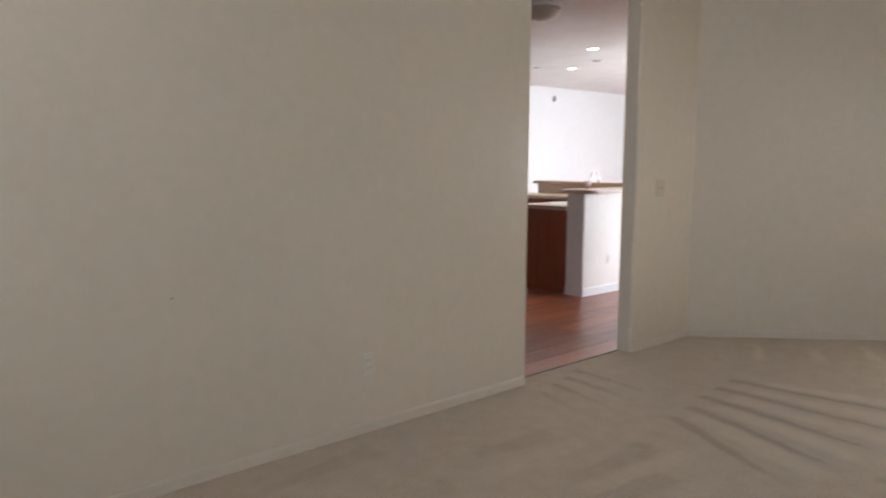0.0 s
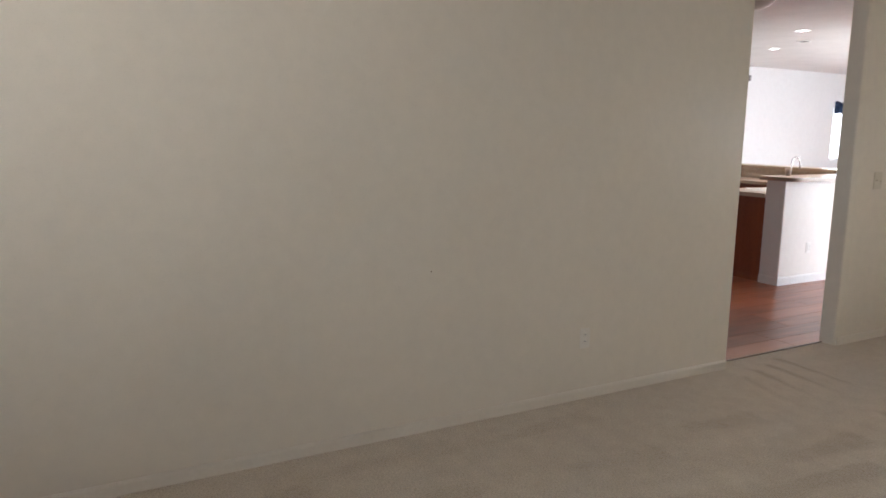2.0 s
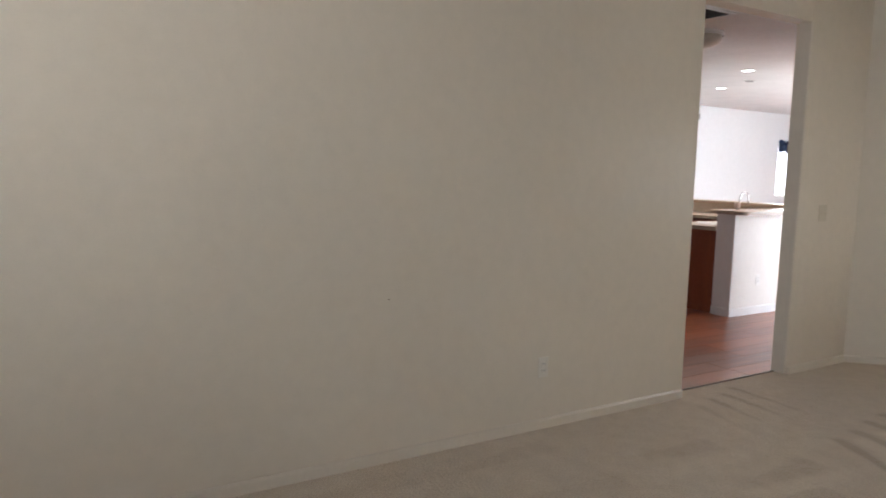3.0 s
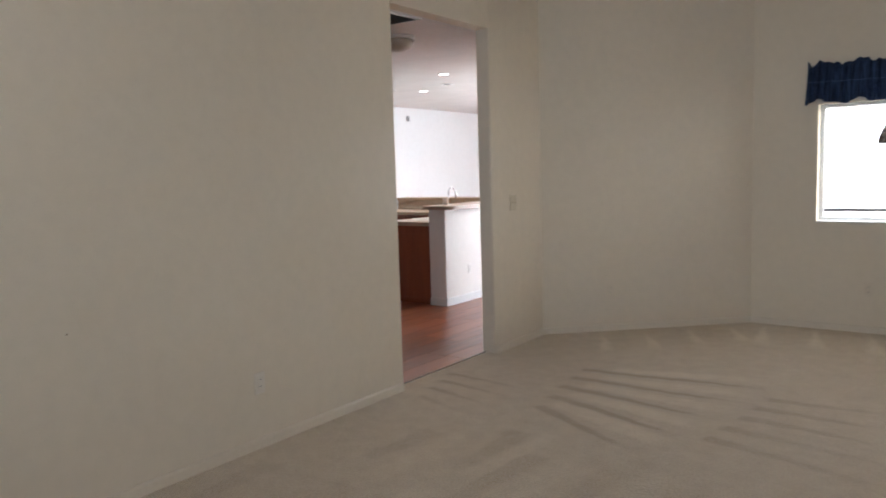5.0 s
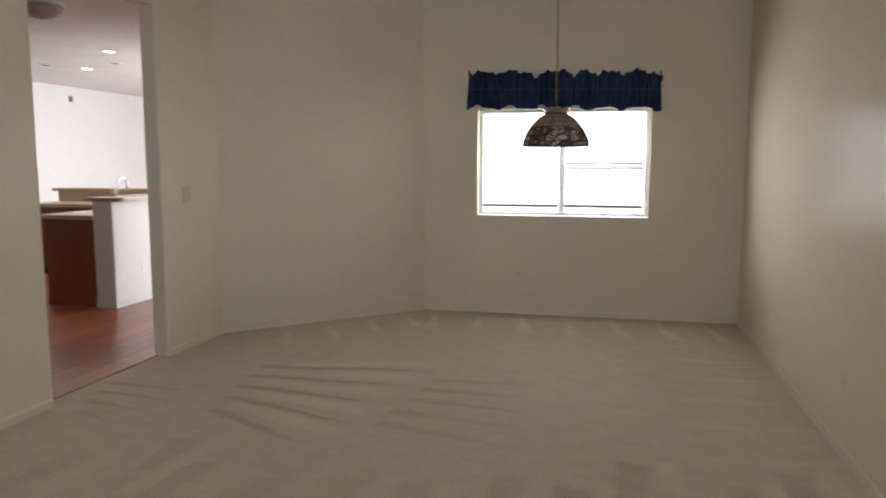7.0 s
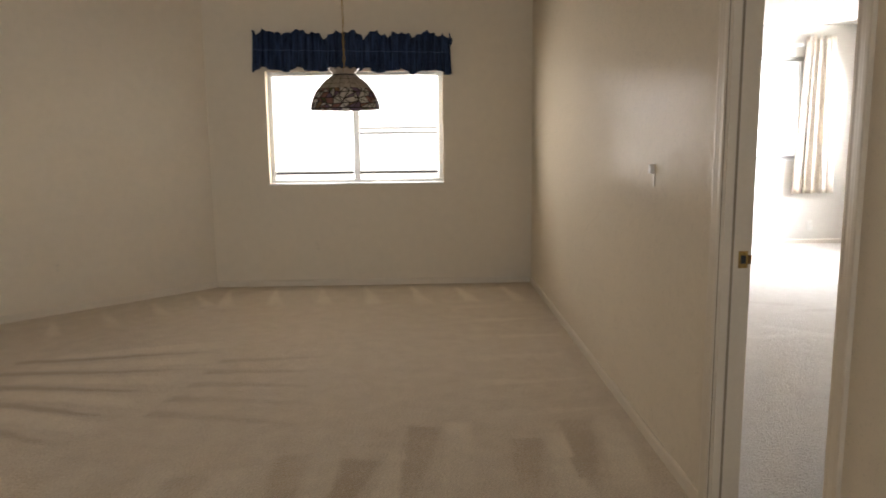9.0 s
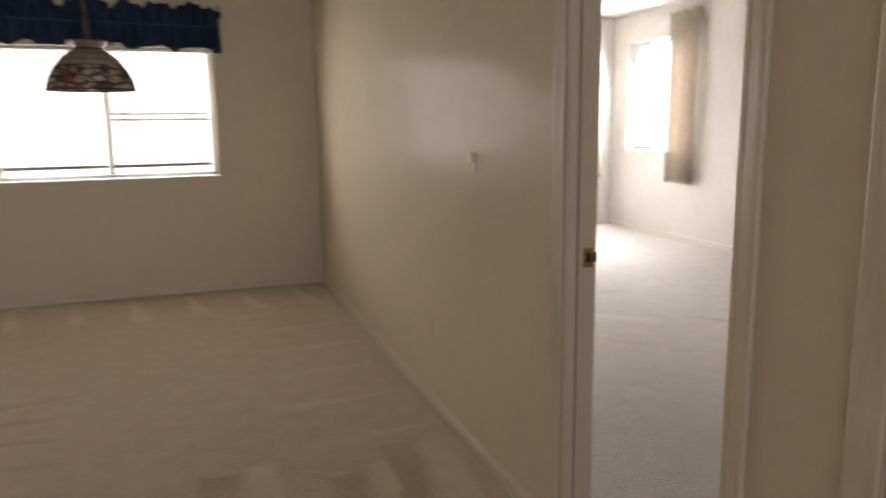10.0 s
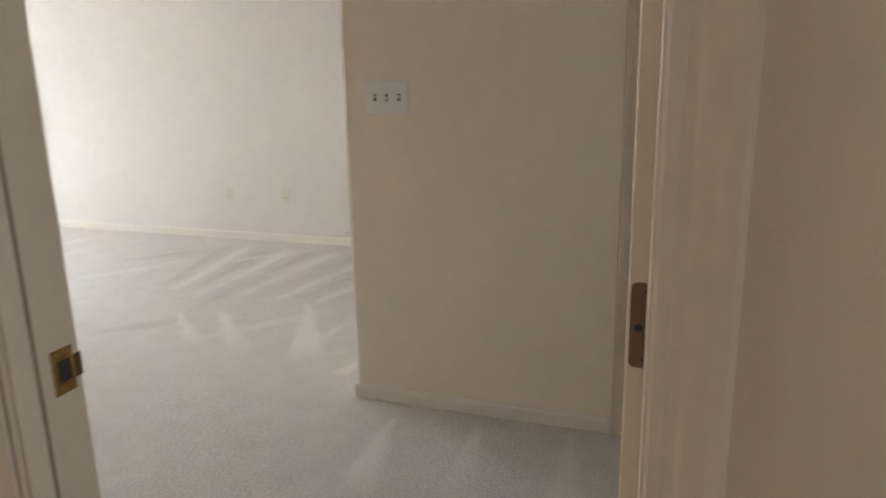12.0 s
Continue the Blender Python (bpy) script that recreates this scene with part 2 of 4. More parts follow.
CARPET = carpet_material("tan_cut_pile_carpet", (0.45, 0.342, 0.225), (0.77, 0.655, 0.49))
# bedroom carpet, with the bluish window light put into its paler, greyer colour
CARPET_BED = carpet_material("cut_pile_carpet_cool_lit", (0.53, 0.48, 0.425), (0.82, 0.785, 0.73))
PLANK = plank_material()
CABINET = wood_material("cherry_cabinet_wood", (0.16, 0.042, 0.017), (0.31, 0.092, 0.036))
LAMINATE = material("beige_laminate_top", (0.52, 0.42, 0.31), 0.35, dark=(0.42, 0.33, 0.24), scale=20, fine=180)
LAMINATE_EDGE = material("tan_laminate_edge", (0.42, 0.30, 0.21), 0.4, scale=20, fine=180)
DARK_WOOD = material("dark_stained_wood", (0.15, 0.085, 0.05), 0.4, scale=20, fine=180)
RAIL = material("grey_enamel_rail", (0.34, 0.34, 0.33), 0.5)
GLASS = pane_material()
FROST = material("frosted_glass", (0.52, 0.48, 0.42), 0.3)
PAPER = material("paper", (0.8, 0.79, 0.76), 0.7)
BULB = glow_material("lit_lamp", (1.0, 0.93, 0.82), 12)
STUCCO = material("pale_stucco", (0.66, 0.62, 0.56), 0.9, bump=0.004, bump_scale=60)
GROUND = material("dry_pale_ground", (0.46, 0.41, 0.34), 0.95, dark=(0.34, 0.30, 0.24), scale=0.4, fine=9)
THREAD = material("cord", (0.70, 0.69, 0.66), 0.8)


# mesh helpers
def mesh(name, bm, mat, smooth=False):
    me = bpy.data.meshes.new(name)
    bmesh.ops.recalc_face_normals(bm, faces=bm.faces)
    if smooth:
        for f in bm.faces:
            f.smooth = True
    bm.to_mesh(me)
    bm.free()
    for one in mat if isinstance(mat, (list, tuple)) else [mat]:
        me.materials.append(one)
    return me


def part(name, bm, mat, parent, label="", smooth=False):
    ob = new(name, mesh(name, bm, mat, smooth))
    ob.parent = parent
    if label:
        tagged(ob, label)
    return ob


def structure(name, bm, mat, label, category):
    return tagged(new(name, mesh(name, bm, mat)), label, category, kind="structure")


def thing(name, m, label, category, group="", kind=""):
    ob = new(name)
    ob.empty_display_size = 0.05
    ob.matrix_world = m
    return tagged(ob, label, category, group, kind)


def box(bm, lo, hi, bevel=0.0, segments=2):
    vs = [bm.verts.new((x, y, z)) for x in (lo[0], hi[0]) for y in (lo[1], hi[1]) for z in (lo[2], hi[2])]
    fs = [bm.faces.new([vs[i] for i in f]) for f in ((0, 1, 3, 2), (4, 6, 7, 5), (0, 4, 5, 1), (2, 3, 7, 6), (0, 2, 6, 4), (1, 5, 7, 3))]
    if bevel:
        es = {e for f in fs for e in f.edges}
        bmesh.ops.bevel(bm, geom=list(es), offset=bevel, segments=segments, affect="EDGES", profile=0.5)
    return bm


def cube(lo, hi, bevel=0.0, segments=2):
    return box(bmesh.new(), lo, hi, bevel, segments)


def rounded(points, radii, steps=5):
    """Plan outline with some of its corners rounded: radii is {corner: radius}."""
    out = []
    n = len(points)
    for i, p in enumerate(points):
        r = radii.get(i, 0)
        p = Vector(p)
        if not r:
            out.append(p)
            continue
        a = (Vector(points[i - 1]) - p).normalized()
        b = (Vector(points[(i + 1) % n]) - p).normalized()
        for k in range(steps + 1):
            t = k / steps
            q0, q1 = p + a * r * (1 - t), p + b * r * t
            out.append(q0.lerp(q1, t))
    return out


def prism(bm, points, z0, z1):
    lo = [bm.verts.new((p[0], p[1], z0)) for p in points]
    hi = [bm.verts.new((p[0], p[1], z1)) for p in points]
    n = len(lo)
    bm.faces.new(lo[::-1])
    bm.faces.new(hi)
    for i in range(n):
        bm.faces.new((lo[i], lo[(i + 1) % n], hi[(i + 1) % n], hi[i]))
    return bm


def lathe(bm, profile, steps=32, cap=True):
    rings = []
    for r, z in profile:
        rings.append([bm.verts.new((r * math.cos(2 * math.pi * i / steps), r * math.sin(2 * math.pi * i / steps), z)) for i in range(steps)])
    for a, b in zip(rings, rings[1:]):
        for i in range(steps):
            bm.faces.new((a[i], a[(i + 1) % steps], b[(i + 1) % steps], b[i]))
    if cap:
        bm.faces.new(rings[0][::-1])
        bm.faces.new(rings[-1])
    return bm


def tube(bm, path, r, steps=8):
    """A round bar along a path of points."""
    path = [Vector(p) for p in path]
    rings = []
    for i, p in enumerate(path):
        d = (path[min(i + 1, len(path) - 1)] - path[max(i - 1, 0)]).normalized()
        u = d.orthogonal().normalized() if not rings else (u - d * u.dot(d)).normalized()
        v = d.cross(u)
        rings.append([bm.verts.new(p + (u * math.cos(2 * math.pi * k / steps) + v * math.sin(2 * math.pi * k / steps)) * r) for k in range(steps)])
    for a, b in zip(rings, rings[1:]):
        for k in range(steps):
            bm.faces.new((a[k], a[(k + 1) % steps], b[(k + 1) % steps], b[k]))
    bm.faces.new(rings[0][::-1])
    bm.faces.new(rings[-1])
    return bm


def wall(name, lo, hi, along, height, openings, mat, label, soft=0.0):
    """A straight wall that fills the plan from lo to hi and runs along axis 0 or 1; openings are (start, end, bottom, top)."""
    bm = bmesh.new()

    def block(s0, s1, z0, z1, soft0=False, soft1=False):
        if along == 1:
            pts = [(lo[0], s0), (hi[0], s0), (hi[0], s1), (lo[0], s1)]
            r = {**({0: soft, 1: soft} if soft0 else {}), **({2: soft, 3: soft} if soft1 else {})}
        else:
            pts = [(s0, lo[1]), (s1, lo[1]), (s1, hi[1]), (s0, hi[1])]
            r = {**({0: soft, 3: soft} if soft0 else {}), **({1: soft, 2: soft} if soft1 else {})}
        prism(bm, rounded(pts, r), z0, z1)

    s = lo[along]
    last = False
    for a, b, z0, z1 in sorted(openings):
        block(s, a, 0, height, last, bool(soft))
        if z0 > 0:
            block(a, b, 0, z0)
        if z1 < height:
            block(a, b, z1, height)
        s, last = b, bool(soft)
    block(s, hi[along], 0, height, last, False)
    return structure(name, bm, mat, label, "wall")


# plan: wall x = 0 with the bedroom door, window wall y = 0, wall x = -4.287 with the kitchen opening
XA, TA = -4.287, 0.12
HALL = 3.02
KITCHEN = 2.57
BEDROOM = 2.58
EAST = 4.11
NORTH = 2.04
TB = 0.105
DOOR = (-4.895, -4.202)

wall("wall_west", (XA - TA, -10.3), (XA, -1.361), 1, HALL, [(-3.272, -2.14, 0, 2.52)], PAINT, "cream knockdown-textured drywall with a cased-free opening to the kitchen", 0.016)
wall("wall_north", (-2.888, 0), (0, 0.14), 0, HALL, [(-2.365, -0.80, 0.925, 1.925)], PAINT, "cream textured drywall around the dining window")
structure("wall_angled", prism(bmesh.new(), [(XA, -1.361), (-2.888, 0), (-2.888, 0.14), (-2.95, 0.14), (XA - TA, -1.30), (XA - TA, -1.361)], 0, HALL), PAINT, "cream textured drywall set at an angle across the corner", "wall")
wall("wall_east", (0, -10.3), (TB, NORTH + 0.14), 1, HALL, [(-9.4, -7.4, 0.8, 2.2), (-6.02, -5.25, 0, 2.04), (DOOR[0] - 0.012, DOOR[1] + 0.012, 0, 2.045)], PAINT, "cream textured drywall with a soft sheen and two doorways")
wall("wall_south", (XA - TA, -10.42), (TB, -10.3), 0, HALL, [(-3.2, -1.0, 0.7, 2.2)], PAINT, "plain cream drywall behind the walker")
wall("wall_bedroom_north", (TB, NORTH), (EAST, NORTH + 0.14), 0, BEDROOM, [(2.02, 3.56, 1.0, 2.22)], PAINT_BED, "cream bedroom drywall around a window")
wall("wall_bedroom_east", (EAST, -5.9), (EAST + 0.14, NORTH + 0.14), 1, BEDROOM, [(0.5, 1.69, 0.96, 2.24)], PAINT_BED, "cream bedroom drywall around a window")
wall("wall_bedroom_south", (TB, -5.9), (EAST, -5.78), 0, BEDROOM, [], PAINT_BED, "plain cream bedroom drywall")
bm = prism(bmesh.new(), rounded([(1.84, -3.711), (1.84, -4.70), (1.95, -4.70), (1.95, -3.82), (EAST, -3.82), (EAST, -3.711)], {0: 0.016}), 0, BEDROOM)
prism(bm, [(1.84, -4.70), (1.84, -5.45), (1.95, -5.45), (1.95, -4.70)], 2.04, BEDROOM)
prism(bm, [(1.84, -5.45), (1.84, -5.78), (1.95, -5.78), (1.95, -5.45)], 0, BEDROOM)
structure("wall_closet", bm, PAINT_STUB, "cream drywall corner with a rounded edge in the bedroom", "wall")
wall("wall_family_east", (XA - TA, -1.30), (XA, 8.0), 1, KITCHEN, [(1.1, 3.5, 0.0, 2.1)], PAINT_KITCHEN, "white drywall beside the patio door")
wall("wall_family_north", (-9.27, 8.0), (XA, 8.12), 0, KITCHEN, [], PAINT_KITCHEN, "plain white drywall")
wall("wall_family_west", (-9.27, -6.5), (-9.15, 8.0), 1, KITCHEN, [(5.05, 6.5, 1.08, 2.05)], PAINT_KITCHEN, "white drywall behind the kitchen")
wall("wall_family_south", (-9.27, -6.62), (XA - TA, -6.5), 0, KITCHEN, [], PAINT_KITCHEN, "plain white drywall")

structure("ceiling", cube((XA - TA, -10.42, HALL), (TB, 0.14, HALL + 0.12)), CEILING, "off-white sprayed ceiling of the dining room", "ceiling")
structure("ceiling_bedroom", cube((TB, -5.9, BEDROOM), (EAST + 0.14, NORTH + 0.14, BEDROOM + 0.12)), CEILING, "off-white sprayed bedroom ceiling", "ceiling")
structure("ceiling_kitchen", cube((-9.27, -6.62, KITCHEN), (XA - TA, 8.12, KITCHEN + 0.12)), CEILING_KITCHEN, "off-white sprayed kitchen ceiling", "ceiling")


# carpet, with the strokes that a vacuum cleaner left in its pile
def strokes_hall():
    rnd = random.Random(4)
    out = []
    for i in range(5):  # long strokes fanned out from the kitchen opening
        out.append((-3.38 - 0.03 * i, -3.10 + 0.22 * i, -2.58 + 0.075 * i, -3.49 + 0.36 * i, 0.075, 0.02, -0.34))
        out.append((-2.36 + 0.03 * i, -3.10 + 0.21 * i, -1.55, -3.28 + 0.27 * i, 0.09, 0.03, -0.2))
        out.append((-3.30, -3.0 + 0.22 * i, -2.45 + 0.05 * i, -3.30 + 0.36 * i, 0.10, 0.16, 0.12))
    for i in range(4):
        out.append((-4.27 + 0.05 * i, -2.80 - 0.17 * i, -3.55 - 0.05 * i, -2.83 - 0.2 * i, 0.05, 0.02, -0.24))
    for i in range(11):  # short strokes pulled back towards the walker, plainest beside the bedroom wall
        x = -3.62 + 0.335 * i + rnd.uniform(-0.06, 0.06)
        y = -3.62 + rnd.uniform(-0.2, 0.15) + (0.26 if i > 7 else 0)
        deep = 1.0 if i > 6 else 0.42
        out.append((x, y, x + rnd.uniform(-0.12, 0.04), y - rnd.uniform(0.55, 0.85), 0.15, 0.07, deep * rnd.uniform(-0.30, -0.2)))
        out.append((x + 0.16, y + 0.05, x + 0.16 + rnd.uniform(-0.08, 0.06), y - 0.75, 0.10, 0.15, deep * 0.13))
    for row in range(6):
        for i in range(11):
            x = -4.0 + 0.37 * i + rnd.uniform(-0.08, 0.08)
            y = -4.5 - 0.85 * row + rnd.uniform(-0.15, 0.15)
            out.append((x, y, x + rnd.uniform(-0.1, 0.1), y - 0.7, rnd.uniform(0.10, 0.18), rnd.uniform(0.03, 0.10), rnd.choice((-0.15, -0.09, 0.08))))
    for i in range(7):  # wedges against the window wall
        x = -2.74 + 0.405 * i
        out.append((x, -0.1, x + 0.14, -0.85, 0.01, 0.15, 0.2))
    for i in range(4):  # and against the angled wall
        x, y = -3.82 + 0.28 * i, -1.37 + 0.28 * i
        out.append((x, y + 0.2, x + 0.28, y - 0.3, 0.02, 0.12, 0.18))
    for i in range(6):
        out.append((-0.1, -0.9 - 0.45 * i, -0.75, -0.95 - 0.45 * i, 0.02, 0.12, 0.1))
    return out


def strokes_bedroom():
    out = [(2.85, -2.90, 2.12, -3.32, 0.01, 0.17, 0.32), (2.58, -2.52, 2.10, -3.0, 0.03, 0.13, 0.2), (2.49, -2.30, 2.08, -2.78, 0.03, 0.1, 0.15), (2.01, -3.54, 2.45, -3.65, 0.05, 0.10, 0.3), (2.34, -3.25, 2.72, -3.29, 0.02, 0.06, 0.26)]
    for i in range(5):
        out.append((2.86, -2.95 + 0.24 * i, 3.95, -3.27 + 0.36 * i, 0.05, 0.1, 0.26))
        out.append((2.9, -2.83 + 0.24 * i, 3.95, -3.1 + 0.36 * i, 0.05, 0.1, -0.12))
    for i in range(4):
        out.append((1.72 + 0.02 * i, -3.92 - 0.33 * i, 1.15, -4.0 - 0.31 * i, 0.02, 0.14, 0.24))
    rnd = random.Random(9)
    for i in range(26):
        x, y = rnd.uniform(0.4, 3.6), rnd.uniform(-3.0, 1.6)
        out.append((x, y, x + rnd.uniform(0.3, 0.7), y + rnd.uniform(-0.5, 0.1), 0.05, 0.14, rnd.choice((-0.12, 0.14))))
    return out


def carpet(name, x0, x1, y0, y1, strokes, step, label, mat=CARPET):
    nx, ny = int((x1 - x0) / step) + 1, int((y1 - y0) / step) + 1
    gx, gy = np.meshgrid(np.linspace(x0, x1, nx), np.linspace(y0, y1, ny))
    nap = np.zeros_like(gx)
    px, py = gx, gy
    gx = px + 0.006 * np.sin(py * 7.3 + 1.7 * np.sin(px * 3.1)) + 0.003 * np.sin(py * 23 + px * 11)
    gy = py + 0.008 * np.sin(px * 5.9 + 2.3 * np.sin(py * 2.7)) + 0.004 * np.sin(px * 31 + py * 13)
    for ax, ay, bx, by, w0, w1, s in strokes:
        dx, dy = bx - ax, by - ay
        n = math.hypot(dx, dy)
        t = ((gx - ax) * dx + (gy - ay) * dy) / n / n
        d = np.abs((gx - ax) * dy - (gy - ay) * dx) / n
        half = (w0 + (w1 - w0) * np.clip(t, 0, 1)) / 2
        inside = np.clip((half - d) / 0.026 + 0.5, 0, 1) * np.clip(t * n / 0.03 + 0.5, 0, 1) * np.clip((1 - t) * n / 0.25 + 0.1, 0, 1)
        nap = np.where(np.abs(s * inside) > np.abs(nap), s * inside, nap)
    gx, gy = px, py
    rng = np.random.default_rng(3)
    nap = nap * (0.84 + 0.20 * np.sin(gx * 3.7 + 1.3 * np.sin(gy * 2.9)) + 0.14 * np.sin(gy * 6.1 + gx * 4.3))
    z = -0.0015 + 0.0015 * rng.random(gx.shape) + 0.003 * nap
    verts = np.stack([gx, gy, z], -1).reshape(-1, 3)
    idx = np.arange(nx * ny).reshape(ny, nx)
    quads = np.stack([idx[:-1, :-1], idx[:-1, 1:], idx[1:, 1:], idx[1:, :-1]], -1).reshape(-1, 4)
    me = bpy.data.meshes.new(name)
    me.from_pydata(verts.tolist(), [], quads.tolist())
    att = me.attributes.new("nap", "FLOAT", "POINT")
    att.data.foreach_set("value", (0.22 + 1.0 * nap).astype(np.float32).ravel())
    me.materials.append(mat)
    return tagged(new(name, me), label, "carpet", kind="structure")


carpet("floor", XA - 0.095, 0.0, -10.35, 0.02, strokes_hall(), 0.022, "beige cut-pile carpet with vacuum strokes")
carpet("floor_bedroom", 0.0, EAST + 0.02, -5.8, NORTH + 0.02, strokes_bedroom(), 0.026, "beige cut-pile bedroom carpet with vacuum strokes, its colour paled for cool daylight", CARPET_BED)
structure("subfloor", cube((-9.4, -10.5, -0.2), (EAST + 0.2, 8.2, -0.03)), GROUND, "concrete slab under the floors", "slab")


# baseboards
def baseboard(name, a, b, side, mat=TRIM, h=0.056, t=0.012):
    """From a to b in plan; side is +1 when the room lies to the left of that line."""
    a, b = Vector(a), Vector(b)
    d = (b - a).normalized()
    n = Vector((-d.y, d.x)) * side
    bm = bmesh.new()
    prof = [(0.0005, -0.02), (t, -0.02), (t, h - 0.012), (t * 0.55, h), (0.0005, h)]
    ring = [[bm.verts.new((p.x + n.x * u, p.y + n.y * u, v)) for u, v in prof] for p in (a, b)]
    k = len(prof)
    for i in range(k):
        bm.faces.new((ring[0][i], ring[0][(i + 1) % k], ring[1][(i + 1) % k], ring[1][i]))
    bm.faces.new(ring[0])
    bm.faces.new(ring[1][::-1])
    return structure(name, bm, mat, "low painted wooden baseboard along the carpet", "baseboard")


baseboard("baseboard", (XA, -10.3), (XA, -3.285), -1)
baseboard("baseboard", (XA, -2.125), (XA, -1.361), -1)
baseboard("baseboard", (XA, -1.361), (-2.888, 0), -1)
baseboard("baseboard", (-2.888, 0), (0, 0), -1)
baseboard("baseboard", (0, 0), (0, -4.136), -1)
baseboard("baseboard", (0, -4.962), (0, -5.186), -1)
baseboard("baseboard", (0, -6.09), (0, -10.3), -1)
baseboard("baseboard", (TB, NORTH), (EAST, NORTH), -1, TRIM_BED)
baseboard("baseboard", (EAST, NORTH), (EAST, -3.711), -1, TRIM_BED)
baseboard("baseboard", (EAST, -3.711), (1.84, -3.711), -1, TRIM_BED)
baseboard("baseboard", (1.84, -3.70), (1.84, -4.70), -1, TRIM_BED)
baseboard("baseboard", (TB, -4.13), (TB, NORTH), -1, TRIM_BED)


# door frames
def casing_profile(w=0.062):
    """Stepped colonial casing: (across the face, proud of the wall)."""
    return [(0, 0.0), (0, 0.007), (0.003, 0.0085), (w * 0.20, 0.0090), (w * 0.24, 0.0080), (w * 0.36, 0.0082), (w * 0.44, 0.0096), (w * 0.62, 0.0108), (w * 0.72, 0.0122), (w * 0.90, 0.0125), (w * 0.985, 0.0110), (w, 0.0)]


def casing_leg(y_inner, outward, x_face, z0, z1, w=0.062, proud=-1):
    """One upright casing on a wall of constant x; the inner edge is at y_inner and the board goes outward (+1 or -1 along y)."""
    bm = bmesh.new()
    prof = casing_profile(w)
    rings = [[bm.verts.new((x_face + proud * (v + 0.0005), y_inner + outward * u, z)) for u, v in prof] for z in (z0, z1)]
    k = len(prof)
    for i in range(k):
        bm.faces.new((rings[0][i], rings[0][(i + 1) % k], rings[1][(i + 1) % k], rings[1][i]))
    bm.faces.new(rings[0])
    bm.faces.new(rings[1][::-1])
    return bm


def casing_head(y0, y1, z_inner, x_face, w=0.062, proud=-1):
    bm = bmesh.new()
    prof = casing_profile(w)
    rings = [[bm.verts.new((x_face + proud * (v + 0.0005), y, z_inner + u)) for u, v in prof] for y in (y0, y1)]
    k = len(prof)
    for i in range(k):
        bm.faces.new((rings[0][i], rings[0][(i + 1) % k], rings[1][(i + 1) % k], rings[1][i]))
    bm.faces.new(rings[0])
    bm.faces.new(rings[1][::-1])
    return bm


frame_1 = thing("door_1", pose(0, 0, 0), "painted bedroom door frame with the door taken off", "door frame", kind="structure")
part("jamb", cube((-0.001, DOOR[1], 0), (TB + 0.001, DOOR[1] + 0.012, 2.045), 0.0015, 1), TRIM, frame_1)
part("jamb", cube((-0.001, DOOR[0] - 0.012, 0), (TB + 0.001, DOOR[0], 2.045), 0.0015, 1), TRIM, frame_1)
part("door_stop", cube((0.05, DOOR[0] + 0.0002, 0), (0.092, DOOR[0] + 0.019, 2.033), 0.002, 2), TRIM, frame_1, "painted stop strip with an empty hinge mortise")
part("head_jamb", cube((-0.001, DOOR[0], 2.033), (TB + 0.001, DOOR[1], 2.045)), TRIM, frame_1)
part("casing", casing_leg(DOOR[1] + 0.004, 1, 0, 0, 2.038), TRIM, frame_1)
part("casing", casing_leg(DOOR[0] - 0.004, -1, 0, 0, 2.038), TRIM, frame_1)
part("casing", casing_head(DOOR[0] - 0.066, DOOR[1] + 0.066, 2.038, 0), TRIM, frame_1)
part("casing", casing_leg(DOOR[1] + 0.017, 1, TB, 0, 2.038, proud=1), TRIM, frame_1)
part("casing", casing_leg(DOOR[0] - 0.004, -1, TB, 0, 2.038, proud=1), TRIM, frame_1)
part("casing", casing_head(DOOR[0] - 0.066, DOOR[1] + 0.066, 2.038, TB, proud=1), TRIM, frame_1)
JOINT_DARK = material("caulk_and_groove_shade", (0.33, 0.255, 0.175), 0.8, scale=30, fine=200)
part("joint_line", cube((-0.004, DOOR[1] + 0.0022, 0.0), (-0.0012, DOOR[1] + 0.0043, 2.036)), JOINT_DARK, frame_1, "dark crack between jamb and casing")
part("door_stop", cube((0.004, DOOR[1] - 0.008, 0), (0.034, DOOR[1] - 0.0002, 2.033), 0.002, 2), TRIM, frame_1)
# dark strip laid on the jamb for the shade in the groove behind the stop
part("joint_line", cube((0.0343, DOOR[1] - 0.0009, 0.0), (0.045, DOOR[1] - 0.0002, 2.033)), JOINT_DARK, frame_1, "dark strip for the shade behind the door stop")
# brass strike plate with its square hole and curled lip
bm = bmesh.new()
zc, xs = 0.921, 0.078
for lo, hi in (((-0.016, -0.029), (0.016, -0.014)), ((-0.016, 0.014), (0.016, 0.029)), ((-0.016, -0.014), (-0.008, 0.014)), ((0.010, -0.014), (0.016, 0.014))):
    box(bm, (xs + lo[0], DOOR[1] - 0.0022, zc + lo[1]), (xs + hi[0], DOOR[1] - 0.0004, zc + hi[1]))
strike = part("strike_plate", bm, BRASS, frame_1, "worn brass strike plate")
lip = [(xs + 0.016, DOOR[1] - 0.0013), (xs + 0.024, DOOR[1] - 0.0018), (xs + 0.029, DOOR[1] - 0.0005), (xs + 0.031, DOOR[1] + 0.005)]
bm = bmesh.new()
for (x0, y0), (x1, y1) in zip(lip, lip[1:]):
    prism(bm, [(x0, y0), (x1, y1), (x1, y1 + 0.0016), (x0, y0 + 0.0016)], zc - 0.015, zc + 0.015)
part("lip", bm, material("dark_brass", (0.17, 0.095, 0.035), 0.5, metal=0.7), strike)
